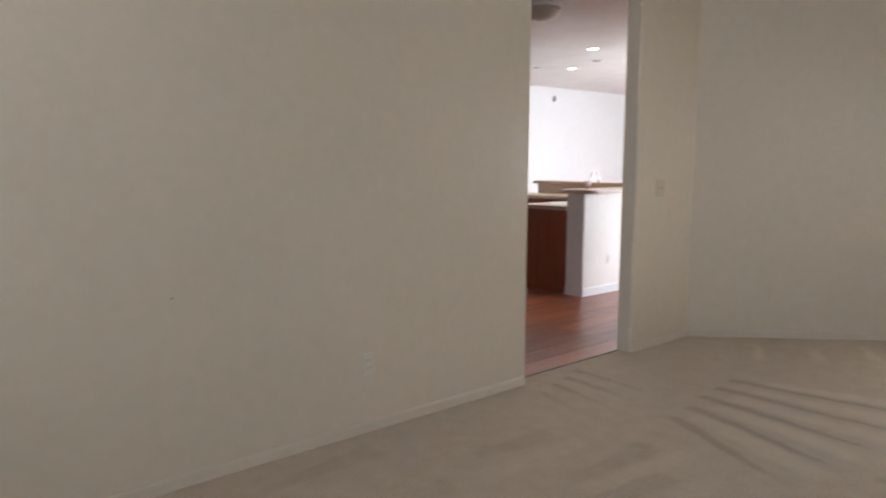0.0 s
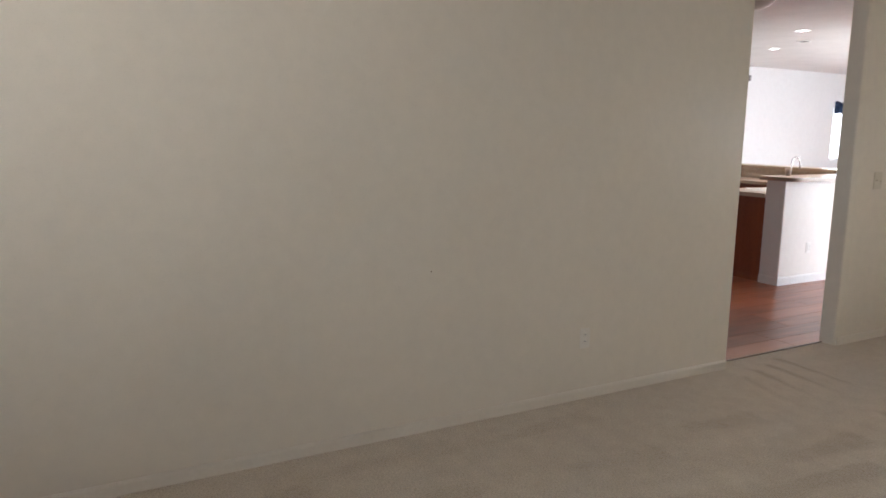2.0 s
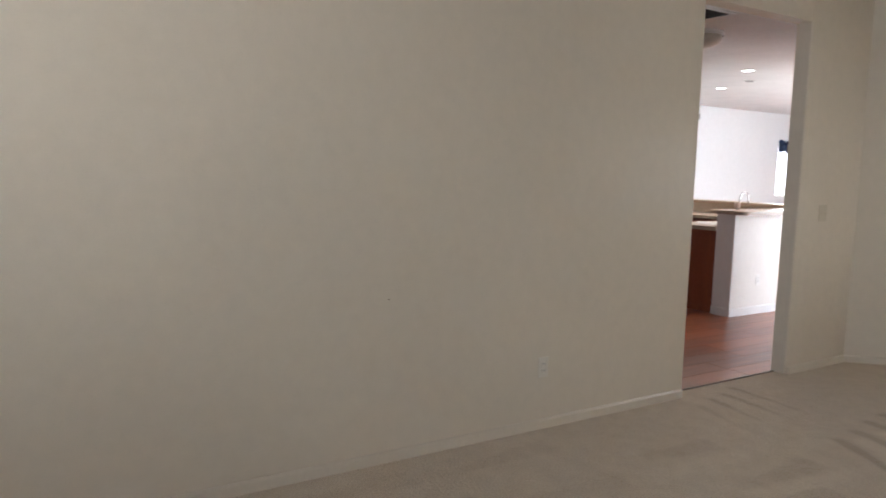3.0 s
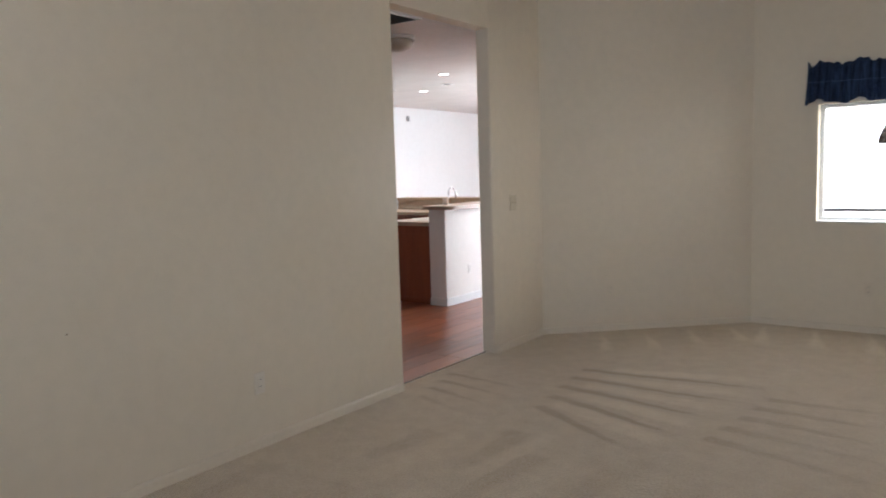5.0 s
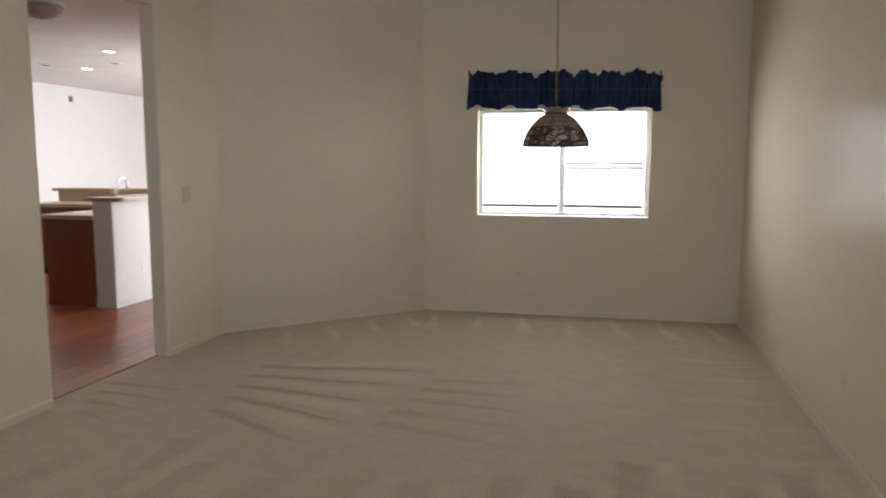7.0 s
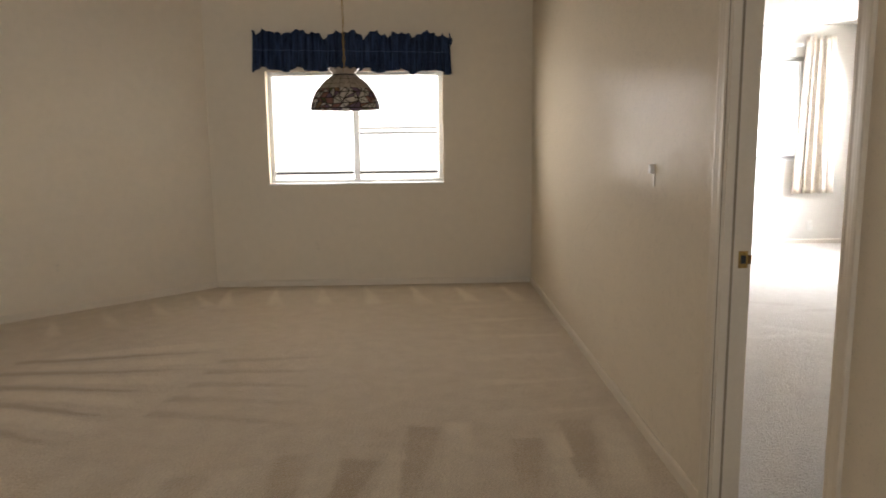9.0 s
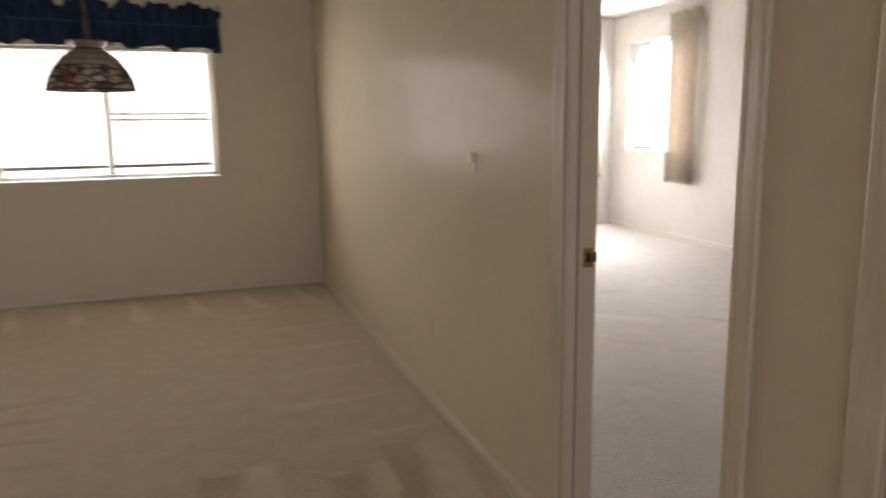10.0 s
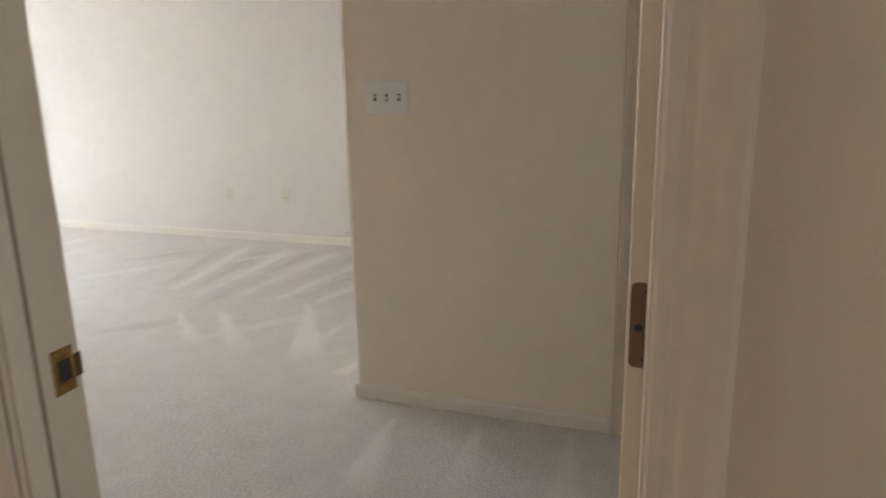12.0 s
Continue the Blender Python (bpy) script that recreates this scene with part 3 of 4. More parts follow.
part("latch_hole", cube((xs - 0.008, DOOR[1] - 0.001, zc - 0.014), (xs + 0.010, DOOR[1] - 0.0002, zc + 0.014)), DARK, strike)
for dz in (-0.0215, 0.0215):
    bm = lathe(bmesh.new(), [(0.0035, 0), (0.0035, 0.0006)], 12)
    bmesh.ops.transform(bm, matrix=pose(xs, DOOR[1] - 0.0022, zc + dz, 90), verts=bm.verts)
    part("screw", bm, BRASS, strike)


# empty hinge mortise in the stop: bare wood with one screw hole
def hinge_mortise(z):
    w, hh, r = 0.0125, 0.038, 0.006
    bm = prism(bmesh.new(), rounded([(0, -hh), (w, -hh), (w, hh), (0, hh)], {1: r, 2: r}), 0.0, 0.0008)
    m = pose(0.0499, DOOR[0] + 0.0035, z) @ Matrix(((0, 0, -1, 0), (1, 0, 0, 0), (0, 1, 0, 0), (0, 0, 0, 1)))
    bmesh.ops.transform(bm, matrix=m, verts=bm.verts)
    ob = part("hinge_mortise", bm, BARE, frame_1, "bare wood hinge mortise with a screw hole")
    for u, v, rr in ((0.005, -0.002, 0.0035), (0.001, 0.030, 0.0012), (0.001, -0.030, 0.0012)):
        bm = lathe(bmesh.new(), [(rr, 0), (rr, 0.0005)], 14)
        bmesh.ops.transform(bm, matrix=m @ pose(u, v, 0.0008), verts=bm.verts)
        part("screw_hole", bm, DARK, ob)


hinge_mortise(1.06)
hinge_mortise(1.80)
hinge_mortise(0.28)

# closed closet door beside it, hinged towards the dining room
frame_2 = thing("door_2", pose(0, 0, 0), "closed flush door painted cream with brass hinges", "door", kind="structure")
part("jamb", cube((-0.001, -5.262, 0), (TB, -5.25, 2.04)), TRIM, frame_2)
part("jamb", cube((-0.001, -6.02, 0), (TB, -6.008, 2.04)), TRIM, frame_2)
part("head_jamb", cube((-0.001, -6.008, 2.028), (TB, -5.262, 2.04)), TRIM, frame_2)
part("casing", casing_leg(-5.254, 1, 0, 0, 2.036), TRIM, frame_2)
part("casing", casing_leg(-6.016, -1, 0, 0, 2.036), TRIM, frame_2)
part("joint_line", cube((-0.0022, -5.1925, 0.0), (-0.0005, -5.1865, 2.09)), JOINT_DARK, frame_2, "thin dark strip between casing and wall")
part("casing", casing_head(-6.08, -5.19, 2.036, 0), TRIM, frame_2)
leaf = part("door_leaf", cube((0.002, -6.004, 0.012), (0.037, -5.2665, 2.024), 0.002, 2), TRIM, frame_2)
part("door_stop", cube((0.04, -6.008, 0.0), (0.075, -5.262, 2.028)), TRIM, frame_2)
for z in (0.22, 1.038, 1.82):
    bm = bmesh.new()
    for k in range(5):
        a = z - 0.0445 + k * 0.0178
        c = lathe(bmesh.new(), [(0.0062, a + 0.0004), (0.0066, a + 0.001), (0.0066, a + 0.0168), (0.0062, a + 0.0174)], 14)
        me_tmp = bpy.data.meshes.new("knuckle")
        c.to_mesh(me_tmp)
        c.free()
        bm.from_mesh(me_tmp)
        bpy.data.meshes.remove(me_tmp)
    lathe(bm, [(0.0045, z + 0.0445), (0.005, z + 0.047), (0.003, z + 0.050)], 14)
    bmesh.ops.transform(bm, matrix=pose(-0.0065, -5.2645, 0), verts=bm.verts)
    box(bm, (-0.0035, -5.2655, z - 0.044), (-0.0012, -5.2545, z + 0.044))
    part("hinge", bm, BRASS, frame_2, "tarnished brass butt hinge", smooth=False)
bm = lathe(bmesh.new(), [(0.026, 0), (0.026, 0.004), (0.011, 0.007), (0.011, 0.03), (0.022, 0.036), (0.027, 0.048), (0.022, 0.06), (0.008, 0.064)], 24)
bmesh.ops.transform(bm, matrix=pose(0.002, -5.94, 0.94, 0, -90), verts=bm.verts)
part("door_knob", bm, BRASS, frame_2, "brass door knob", smooth=True)

# closet door inside the bedroom
frame_3 = thing("door_3", pose(0, 0, 0), "closed cream-painted door inside the bedroom", "door", kind="structure")
part("casing", casing_leg(-4.765, 1, 1.84, 0, 2.036), TRIM, frame_3)
part("casing", casing_leg(-5.385, -1, 1.84, 0, 2.036), TRIM, frame_3)
part("casing", casing_head(-5.45, -4.70, 2.036, 1.84), TRIM, frame_3)
part("door_leaf", cube((1.86, -5.45, 0.012), (1.895, -4.70, 2.04), 0.002, 1), TRIM, frame_3)


# windows
def window(name, m, w, h, depth, label, split=True):
    """Vinyl slider in an opening; local x runs across, y outwards, z up from the sill."""
    root = thing(name, m, label, "window", kind="structure")
    f, y0, y1 = 0.042, depth - 0.055, depth - 0.005
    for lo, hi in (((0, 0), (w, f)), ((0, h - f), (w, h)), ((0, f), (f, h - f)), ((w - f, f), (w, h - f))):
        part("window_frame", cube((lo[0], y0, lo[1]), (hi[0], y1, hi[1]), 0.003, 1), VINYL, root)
    part("window_sill", cube((0.001, -0.012, 0.0), (w - 0.001, y0, 0.012), 0.003, 2), WHITE, root)
    if split:
        part("mullion", cube((w / 2 - 0.028, y0 + 0.004, f), (w / 2 + 0.028, y1 - 0.004, h - f), 0.003, 1), VINYL, root)
        for x0, x1, yy in ((f, w / 2 - 0.028, 0.02), (w / 2 + 0.028, w - f, 0.032)):
            pane = part("pane", cube((x0, y0 + yy, f), (x1, y0 + yy + 0.004, h - f)), GLASS, root)
            pane.visible_shadow = False
    else:
        pane = part("pane", cube((f, y0 + 0.02, f), (w - f, y0 + 0.024, h - f)), GLASS, root)
        pane.visible_shadow = False
    return root


def blind(m, w, h, drop, tilt, label, pitch=0.0215, odd=None):
    """Aluminium mini blind: headrail, slats on cords, bottom rail, wand."""
    root = thing("mini_blind", m, label, "window blind")
    part("headrail", cube((0.006, 0.018, h - 0.03), (w - 0.006, 0.045, h - 0.003), 0.002, 1), SLAT, root)
    bm = bmesh.new()
    ct, st = math.cos(radians(tilt)), math.sin(radians(tilt))
    prof = [(-0.0125, -0.0016), (-0.006, 0.0002), (0, 0.0008), (0.006, 0.0002), (0.0125, -0.0016)]
    for x in (0.01, w - 0.01):
        for u, v in prof:
            bm.verts.new((x, u * ct - v * st, u * st + v * ct))
    bm.verts.ensure_lookup_table()
    for i in range(4):
        bm.faces.new([bm.verts[k] for k in (i, i + 1, i + 6, i + 5)])
    me = mesh("slat", bm, SLAT, smooth=True)
    z = h - 0.045
    bottom = h - drop
    while z > bottom + 0.03:
        s = new("slat", me)
        s.parent = root
        s.location = (0, 0.032, z)
        for height, turn in (odd or {}).items():
            if abs(z - height) < pitch / 2:
                s.rotation_euler = (radians(turn), 0, 0)
        z -= pitch
    part("bottom_rail", cube((0.008, 0.022, bottom), (w - 0.008, 0.042, bottom + 0.027), 0.003, 1), RAIL, root, "grey bottom rail")
    for x in (0.12, w - 0.12):
        part("ladder_cord", tube(bmesh.new(), [(x, 0.0185, h - 0.03), (x, 0.0185, bottom)], 0.0008, 5), THREAD, root)
        part("ladder_cord", tube(bmesh.new(), [(x, 0.0455, h - 0.03), (x, 0.0455, bottom)], 0.0008, 5), THREAD, root)
    part("tilt_wand", tube(bmesh.new(), [(0.1, 0.012, h - 0.03), (0.095, 0.011, h - 0.35), (0.085, 0.009, h - 0.72)], 0.003, 6), THREAD, root, "clear plastic tilt wand")
    return root


window("window_1", pose(-2.365, 0, 0.925), 1.565, 1.0, 0.14, "white vinyl slider window of the dining room, bright daylight behind")
blind(pose(-2.322, 0.012, 0.925), 0.718, 0.995, 0.905, 5, "white aluminium mini blind lowered in the dining window")
blind(pose(-1.561, 0.012, 0.925), 0.718, 0.995, 0.905, 5, "white aluminium mini blind with a few crooked slats", odd={0.455: -62, 0.477: -4, 0.499: -58, 0.60: -20, 0.64: -16, 0.68: -14})
window("window_2", pose(2.02, NORTH, 1.0), 1.54, 1.22, 0.14, "white vinyl slider window of the bedroom, overexposed daylight")
blind(pose(2.025, NORTH + 0.012, 1.0), 1.53, 1.215, 1.18, 38, "white mini blind lowered in the bedroom window")
window("window_3", pose(EAST, 1.69, 0.96, 0, 0, -90), 1.19, 1.28, 0.14, "white vinyl bedroom window, overexposed daylight")
blind(pose(EAST + 0.012, 1.602, 0.96, 0, 0, -90), 0.387, 1.275, 1.24, 40, "narrow white mini blind lowered in the side bedroom window")
blind(pose(EAST + 0.012, 1.203, 0.96, 0, 0, -90), 0.693, 1.275, 1.24, 40, "wide white mini blind lowered in the side bedroom window")
window("window_4", pose(-9.15, 5.05, 1.08, 0, 0, 90), 1.45, 0.97, 0.12, "white window in the far family-room wall")
window("window_5", pose(0, -7.4, 0.8, 0, 0, -90), 2.0, 1.4, 0.10, "white front window of the dining room")
blind(pose(0.008, -7.405, 0.8, 0, 0, -90), 1.99, 1.395, 1.36, -15, "white mini blind in the front window")
window("window_7", pose(-1.0, -10.3, 0.7, 0, 0, 180), 2.2, 1.5, 0.12, "white front window at the far end of the room")
window("window_6", pose(XA - TA, 3.5, 0.0, 0, 0, -90), 2.4, 2.1, 0.12, "sliding glass patio door of the family room")


# gathered cloth
def gathered(w, h, folds, depth, seed, header=0.0, hem=0.0, flare=0.0, nx=220, nz=26):
    """Cloth with vertical folds; header: height of a puffed ruffle at the top, hem: unevenness of the lower edge."""
    rnd = random.Random(seed)
    ph = [rnd.uniform(0, 6.28) for _ in range(6)]
    bm = bmesh.new()
    grid = []
    for j in range(nz + 1):
        v = j / nz
        row = []
        for i in range(nx + 1):
            u = i / nx
            wob = 0.55 * math.sin(u * 17 + ph[0]) + 0.4 * math.sin(u * 31 + ph[1])
            a = folds * 2 * math.pi * u + wob * 1.6
            amp = depth * (0.55 + 0.45 * v) * (0.75 + 0.25 * math.sin(u * 23 + ph[2]))
            y = -amp * (0.5 + 0.5 * math.sin(a)) - 0.25 * amp * math.sin(2.3 * a + ph[3])
            z = -v * h
            x = (u - 0.5) * (w + flare * v) + 0.3 * amp * math.cos(a)
            if header:
                top = max(0.0, 1 - v * h / header)
                puff = math.sin(math.pi * min(1, v * h / header))
                y -= 0.026 * puff * (0.6 + 0.4 * math.sin(u * 57 + ph[4]))
                z += top * (0.062 * abs(math.sin(u * 19 + ph[5] + 0.9 * math.sin(u * 9))) ** 0.5 + 0.012 * math.sin(u * 67 + ph[1]) + 0.008 * math.sin(u * 151) - 0.016)
            if hem:
                z += hem * v ** 4 * (math.sin(u * 38 + ph[2]) + 0.6 * math.sin(u * 71 + ph[0]))
            row.append(bm.verts.new((x, y, z)))
        grid.append(row)
    for j in range(nz):
        for i in range(nx):
            bm.faces.new((grid[j][i], grid[j][i + 1], grid[j + 1][i + 1], grid[j + 1][i]))
    return bm


def cloth(name, bm, mat, parent, thick=0.0025):
    ob = part(name, bm, mat, parent, smooth=True)
    sol = ob.modifiers.new("thickness", "SOLIDIFY")
    sol.thickness = thick
    return ob


valance = thing("window_valance", pose(-1.595, -0.055, 2.205, 0, 1.2, 0), "navy blue gathered cotton valance with a ruffled header", "curtain valance")
cloth("skirt", gathered(1.70, 0.285, 27, 0.06, 5, header=0.085, hem=0.017, flare=0.03, nx=300), NAVY, valance)
part("curtain_rod", cube((-0.85, 0.022, -0.115), (0.85, 0.030, -0.085), 0.003, 1), WHITE, valance)
for s in (-1, 1):
    bm = gathered(0.062, 0.28, 1.5, 0.012, 8 + s, header=0.06, nx=14)
    bmesh.ops.transform(bm, matrix=pose(s * 0.855, 0.022, 0, 0, 0, 90), verts=bm.verts)
    cloth("return_end", bm, NAVY, valance)
part("seam", tube(bmesh.new(), [(-0.84 + i * 0.028, -0.060 - 0.008 * math.sin(i * 2.1), -0.125 + 0.003 * math.sin(i * 1.3)) for i in range(61)], 0.0012, 5), NAVY_SEAM, valance, "pale blue stitched rod-pocket seam")


def drape(m, w, h, seed, label, flare=-0.06):
    root = thing("curtain_panel", m, label, "curtain")
    cloth("panel", gathered(w, h, 5, 0.055, seed, header=0.05, hem=0.004, flare=flare, nx=110, nz=30), DRAPE, root, 0.003)
    part("curtain_rod", cube((-w / 2 - 0.25, 0.004, -0.075), (w / 2 + 0.02, 0.018, -0.045), 0.004, 1), WHITE, root, "white flat curtain rod")
    part("rod_bracket", cube((w / 2 + 0.005, 0.018, -0.08), (w / 2 + 0.02, 0.058, -0.04)), WHITE, root)
    return root


drape(pose(3.66, NORTH - 0.062, 2.40), 0.36, 1.78, 21, "beige pinch-pleated curtain panel drawn aside at the bedroom window", 0.16)
drape(pose(EAST - 0.062, 0.575, 2.43, 0, 0, -90), 0.50, 1.79, 33, "beige curtain panel hanging beside the side bedroom window")


# stained-glass pendant
pendant = thing("pendant_lamp", pose(-1.575, -0.87, 1.56), "stained-glass dome pendant lamp with floral pattern on a brass chain", "pendant lamp")
RS, HS = 0.262, 0.25
levels = [0.0, 0.038, 0.075, 0.112, 0.148, 0.182, 0.216, 0.25]
AROUND = 30


def dome_radius(z):
    t = z / HS
    return 0.085 + (RS - 0.085) * max(0.0, 1 - t ** 1.6) ** 0.75


rnd = random.Random(11)
nodes = []
for j, z in enumerate(levels):
    row = []
    for i in range(AROUND):
        loose = j in (1, 2, 3)
        a = 2 * math.pi * (i + (rnd.uniform(-0.32, 0.32) if loose else 0) + (0.5 if j % 2 and loose else 0)) / AROUND
        zz = z + (rnd.uniform(-0.013, 0.013) if loose else 0)
        r = dome_radius(zz)
        row.append(Vector((r * math.cos(a), r * math.sin(a), zz)))
    nodes.append(row)
shade = part("shade", lathe(bmesh.new(), [(RS - 0.001, -0.004), (RS + 0.004, -0.004), (RS + 0.004, 0.003), (RS - 0.001, 0.003)], 52, cap=False), LEAD, pendant, "domed shade of leaded coloured glass")
PALE = stained_glass("opal_beige_glass", (0.60, 0.51, 0.41))
TINTS = [stained_glass("opal_white_glass", (0.74, 0.68, 0.60)), stained_glass("rose_glass", (0.36, 0.19, 0.16)), stained_glass("plum_glass", (0.24, 0.17, 0.24)), stained_glass("amber_glass", (0.34, 0.22, 0.13)), stained_glass("moss_glass", (0.16, 0.17, 0.08))]
WEIGHTS = [6, 2.2, 2.2, 0.4, 0.7]


def glass_piece(corners, mat):
    c = sum(corners, Vector()) / len(corners)
    bm = bmesh.new()
    n = Vector((c.x, c.y, 0.12)).normalized() * 0.002
    inner = [c + (p - c) * 0.97 for p in corners]
    top = [bm.verts.new(p + n) for p in inner]
    low = [bm.verts.new(p - n) for p in inner]
    bm.faces.new(top)
    bm.faces.new(low[::-1])
    k = len(top)
    for i in range(k):
        bm.faces.new((top[i], low[i], low[(i + 1) % k], top[(i + 1) % k]))
    part("glass_piece", bm, mat, shade)


came = bmesh.new()
for j in range(len(levels) - 1):
    for i in range(AROUND):
        wide = 2 if j >= 4 else 1
        if i % wide:
            continue
        q = [nodes[j][i], nodes[j][(i + wide) % AROUND], nodes[j + 1][(i + wide) % AROUND], nodes[j + 1][i]]
        if j >= 4:
            glass_piece(q, PALE)
        elif (i + j) % 3 == 0:
            glass_piece(q, rnd.choices(TINTS, WEIGHTS)[0])
        else:
            s = 1 if (i * 7 + j) % 2 else 0
            for tri in (((0, 1, 2), (0, 2, 3)) if s else ((0, 1, 3), (1, 2, 3))):
                glass_piece([q[k] for k in tri], rnd.choices(TINTS, WEIGHTS)[0])
            tube(came, [q[0], q[2]] if s else [q[1], q[3]], 0.0042, 5)
        thick = 0.0045 if j < 4 else 0.0026
        tube(came, [q[0], q[1]], thick, 5)
        tube(came, [q[0], q[3]], thick, 5)
part("lead_came", came, LEAD, shade, "dark lead strips between the glass")
neck = part("neck_ring", lathe(bmesh.new(), [(0.084, 0.246), (0.091, 0.248), (0.091, 0.256), (0.082, 0.260)], 32), LEAD, pendant)
crown = part("crown", lathe(bmesh.new(), [(0.080, 0.258), (0.084, 0.262)], 32, cap=False), LEAD, pendant, "flared crown of pale glass petals")
for i in range(12):
    a0, a1 = 2 * math.pi * (i + 0.04) / 12, 2 * math.pi * (i + 0.96) / 12
    am = (a0 + a1) / 2
    pts = [Vector((r * math.cos(a), r * math.sin(a), z)) for r, a, z in ((0.082, a0, 0.260), (0.082, a1, 0.260), (0.112, a1, 0.294), (0.122, am, 0.308), (0.112, a0, 0.294))]
    bm = bmesh.new()
    n = Vector((math.cos(am), math.sin(am), -0.6)).normalized() * 0.0016
    top = [bm.verts.new(p + n) for p in pts]
    low = [bm.verts.new(p - n) for p in pts]
    bm.faces.new(top)
    bm.faces.new(low[::-1])
    for k in range(5):
        bm.faces.new((top[k], low[k], low[(k + 1) % 5], top[(k + 1) % 5]))
    part("petal", bm, PALE, crown)
    edge = tube(bmesh.new(), [pts[4], pts[3], pts[2]], 0.0022, 5)
    part("petal_edge", edge, LEAD, crown)
part("socket", lathe(bmesh.new(), [(0.012, 0.05), (0.022, 0.06), (0.022, 0.16), (0.034, 0.2), (0.080, 0.25), (0.080, 0.256), (0.016, 0.262), (0.012, 0.31), (0.004, 0.32)], 24), BRASS, pendant, smooth=True)
part("bulb", lathe(bmesh.new(), [(0.004, -0.02), (0.022, -0.008), (0.03, 0.012), (0.024, 0.035), (0.013, 0.052)], 24), FROST, pendant, smooth=True)
links = bmesh.new()
zl = 0.325
k = 0
while zl < HALL - 1.56 - 0.06:
    loop = []
    for s in range(13):
        a = 2 * math.pi * s / 12
        u, v = 0.0085 * math.cos(a), 0.019 * math.sin(a)
        loop.append((u if k % 2 else 0, 0 if k % 2 else u, zl + 0.019 + v))
    tube(links, loop, 0.0022, 5)
    zl += 0.0315
    k += 1
tagged(part("chain", links, BRASS, pendant, "brass link chain"), kind="stuff")
part("cord", tube(bmesh.new(), [(0.006 * math.sin(i * 0.9), 0.006 * math.cos(i * 0.9), 0.32 + i * 0.04) for i in range(29)], 0.0022, 5), BRASS, pendant)
part("ceiling_canopy", lathe(bmesh.new(), [(0.012, HALL - 1.56 - 0.06), (0.03, HALL - 1.56 - 0.05), (0.062, HALL - 1.56 - 0.012), (0.065, HALL - 1.56 - 0.001)], 28), BRASS, pendant, smooth=True)


# wall plates
def plate(name, m, label, kind_of, mat, w=0.07, h=0.115, count=1):
    """Local x across, z up, the wall behind at y = 0 and the room towards -y."""
    root = thing(name, m, label, kind_of)
    thin = 0.55 if mat is PAINT else 1.0
    root.scale = (1, thin, 1)
    part("cover_plate", cube((-w / 2, -0.006, -h / 2), (w / 2, -0.0005, h / 2), 0.0025, 2), mat, root)
    for i in range(count):
        x = (i - (count - 1) / 2) * 0.046
        if "switch" in name:
            part("toggle_slot", cube((x - 0.005, -0.0068, -0.012), (x + 0.005, -0.0055, 0.012)), DARK if mat is PLATE_WHITE else mat, root)
            bm = cube((x - 0.004, -0.018, -0.004), (x + 0.004, -0.005, 0.004), 0.001, 1)
            bmesh.ops.transform(bm, matrix=pose(0, 0, 0.002 * (1 if i % 2 else -1)) @ pose(0, 0, 0, 25 * (1 if i % 2 else -1)), verts=bm.verts)
            part("toggle", bm, mat, root)
            for z in (-0.03, 0.03):
                part("screw", cube((x - 0.0025, -0.0068, z - 0.0025), (x + 0.0025, -0.0055, z + 0.0025)), mat, root)
        else:
            for z in (-0.0195, 0.0195):
                face = part("socket_face", cube((x - 0.0165, -0.0078, z - 0.0145), (x + 0.0165, -0.0055, z + 0.0145), 0.004, 2), mat, root)
                for sx in (-0.006, 0.006):
                    part("slot", cube((x + sx - 0.001, -0.0082, z - 0.001), (x + sx + 0.001, -0.0075, z + 0.007)), DARK, face)
            part("screw", cube((x - 0.002, -0.0072, -0.002), (x + 0.002, -0.0055, 0.002)), mat, root)
    return root


plate("light_switch", pose(XA, -1.827, 1.182, 0, 0, 90), "ivory double light switch beside the kitchen opening", "light switch", PLATE, 0.10, 0.125, 2)
plate("wall_outlet", pose(XA, -4.465, 0.352, 0, 0, 90), "cream duplex outlet low on the wall", "outlet", PLATE_PAINTED)
plate("wall_outlet", pose(-3.846, -0.932, 0.362, 0, 0, math.degrees(math.atan2(1.361, 1.399))), "painted-over outlet on the angled wall", "outlet", PAINT)
plate("wall_outlet", pose(-1.958, 0, 0.363), "painted-over outlet under the dining window", "outlet", PAINT)
hook = thing("wall_hook", pose(0, -3.487, 1.165, 0, 0, -90), "small white plastic hook stuck on the cream wall", "hook")
# the plate runs on below the catch, duller, in place of the hook's shadow
part("backplate_and_shade", cube((-0.012, -0.004, -0.048), (0.014, -0.0005, 0.050), 0.0015, 2), PLATE_PAINTED, hook)
bm = cube((-0.013, -0.022, 0.004), (0.013, -0.003, 0.046), 0.002, 2)
for v in bm.verts:
    if v.co.y < -0.012 and v.co.z < 0.02:
        v.co.z += 0.006
part("catch", bm, PLATE_CREAM, hook)
plate("wall_outlet", pose(0, -2.947, 0.37, 0, 0, -90), "outlet cover painted over in wall colour", "outlet", PAINT)
plate("light_switch", pose(1.84, -3.885, 1.172, 0, 0, -90), "white three-gang light switch in the bedroom", "light switch", PLATE_WHITE, 0.163, 0.115, 3)
for y in (-1.537, -2.04, 0.33):
    plate("wall_outlet", pose(EAST, y, 0.355, 0, 0, -90), "off-white duplex outlet low on the bedroom wall", "outlet", PLATE_CREAM)
plate("wall_outlet", pose(3.70, NORTH, 0.16 + 0.06), "white outlet under the bedroom window", "outlet", PLATE_WHITE)
bm = lathe(bmesh.new(), [(0.0035, 0), (0.0035, 0.0012)], 12)
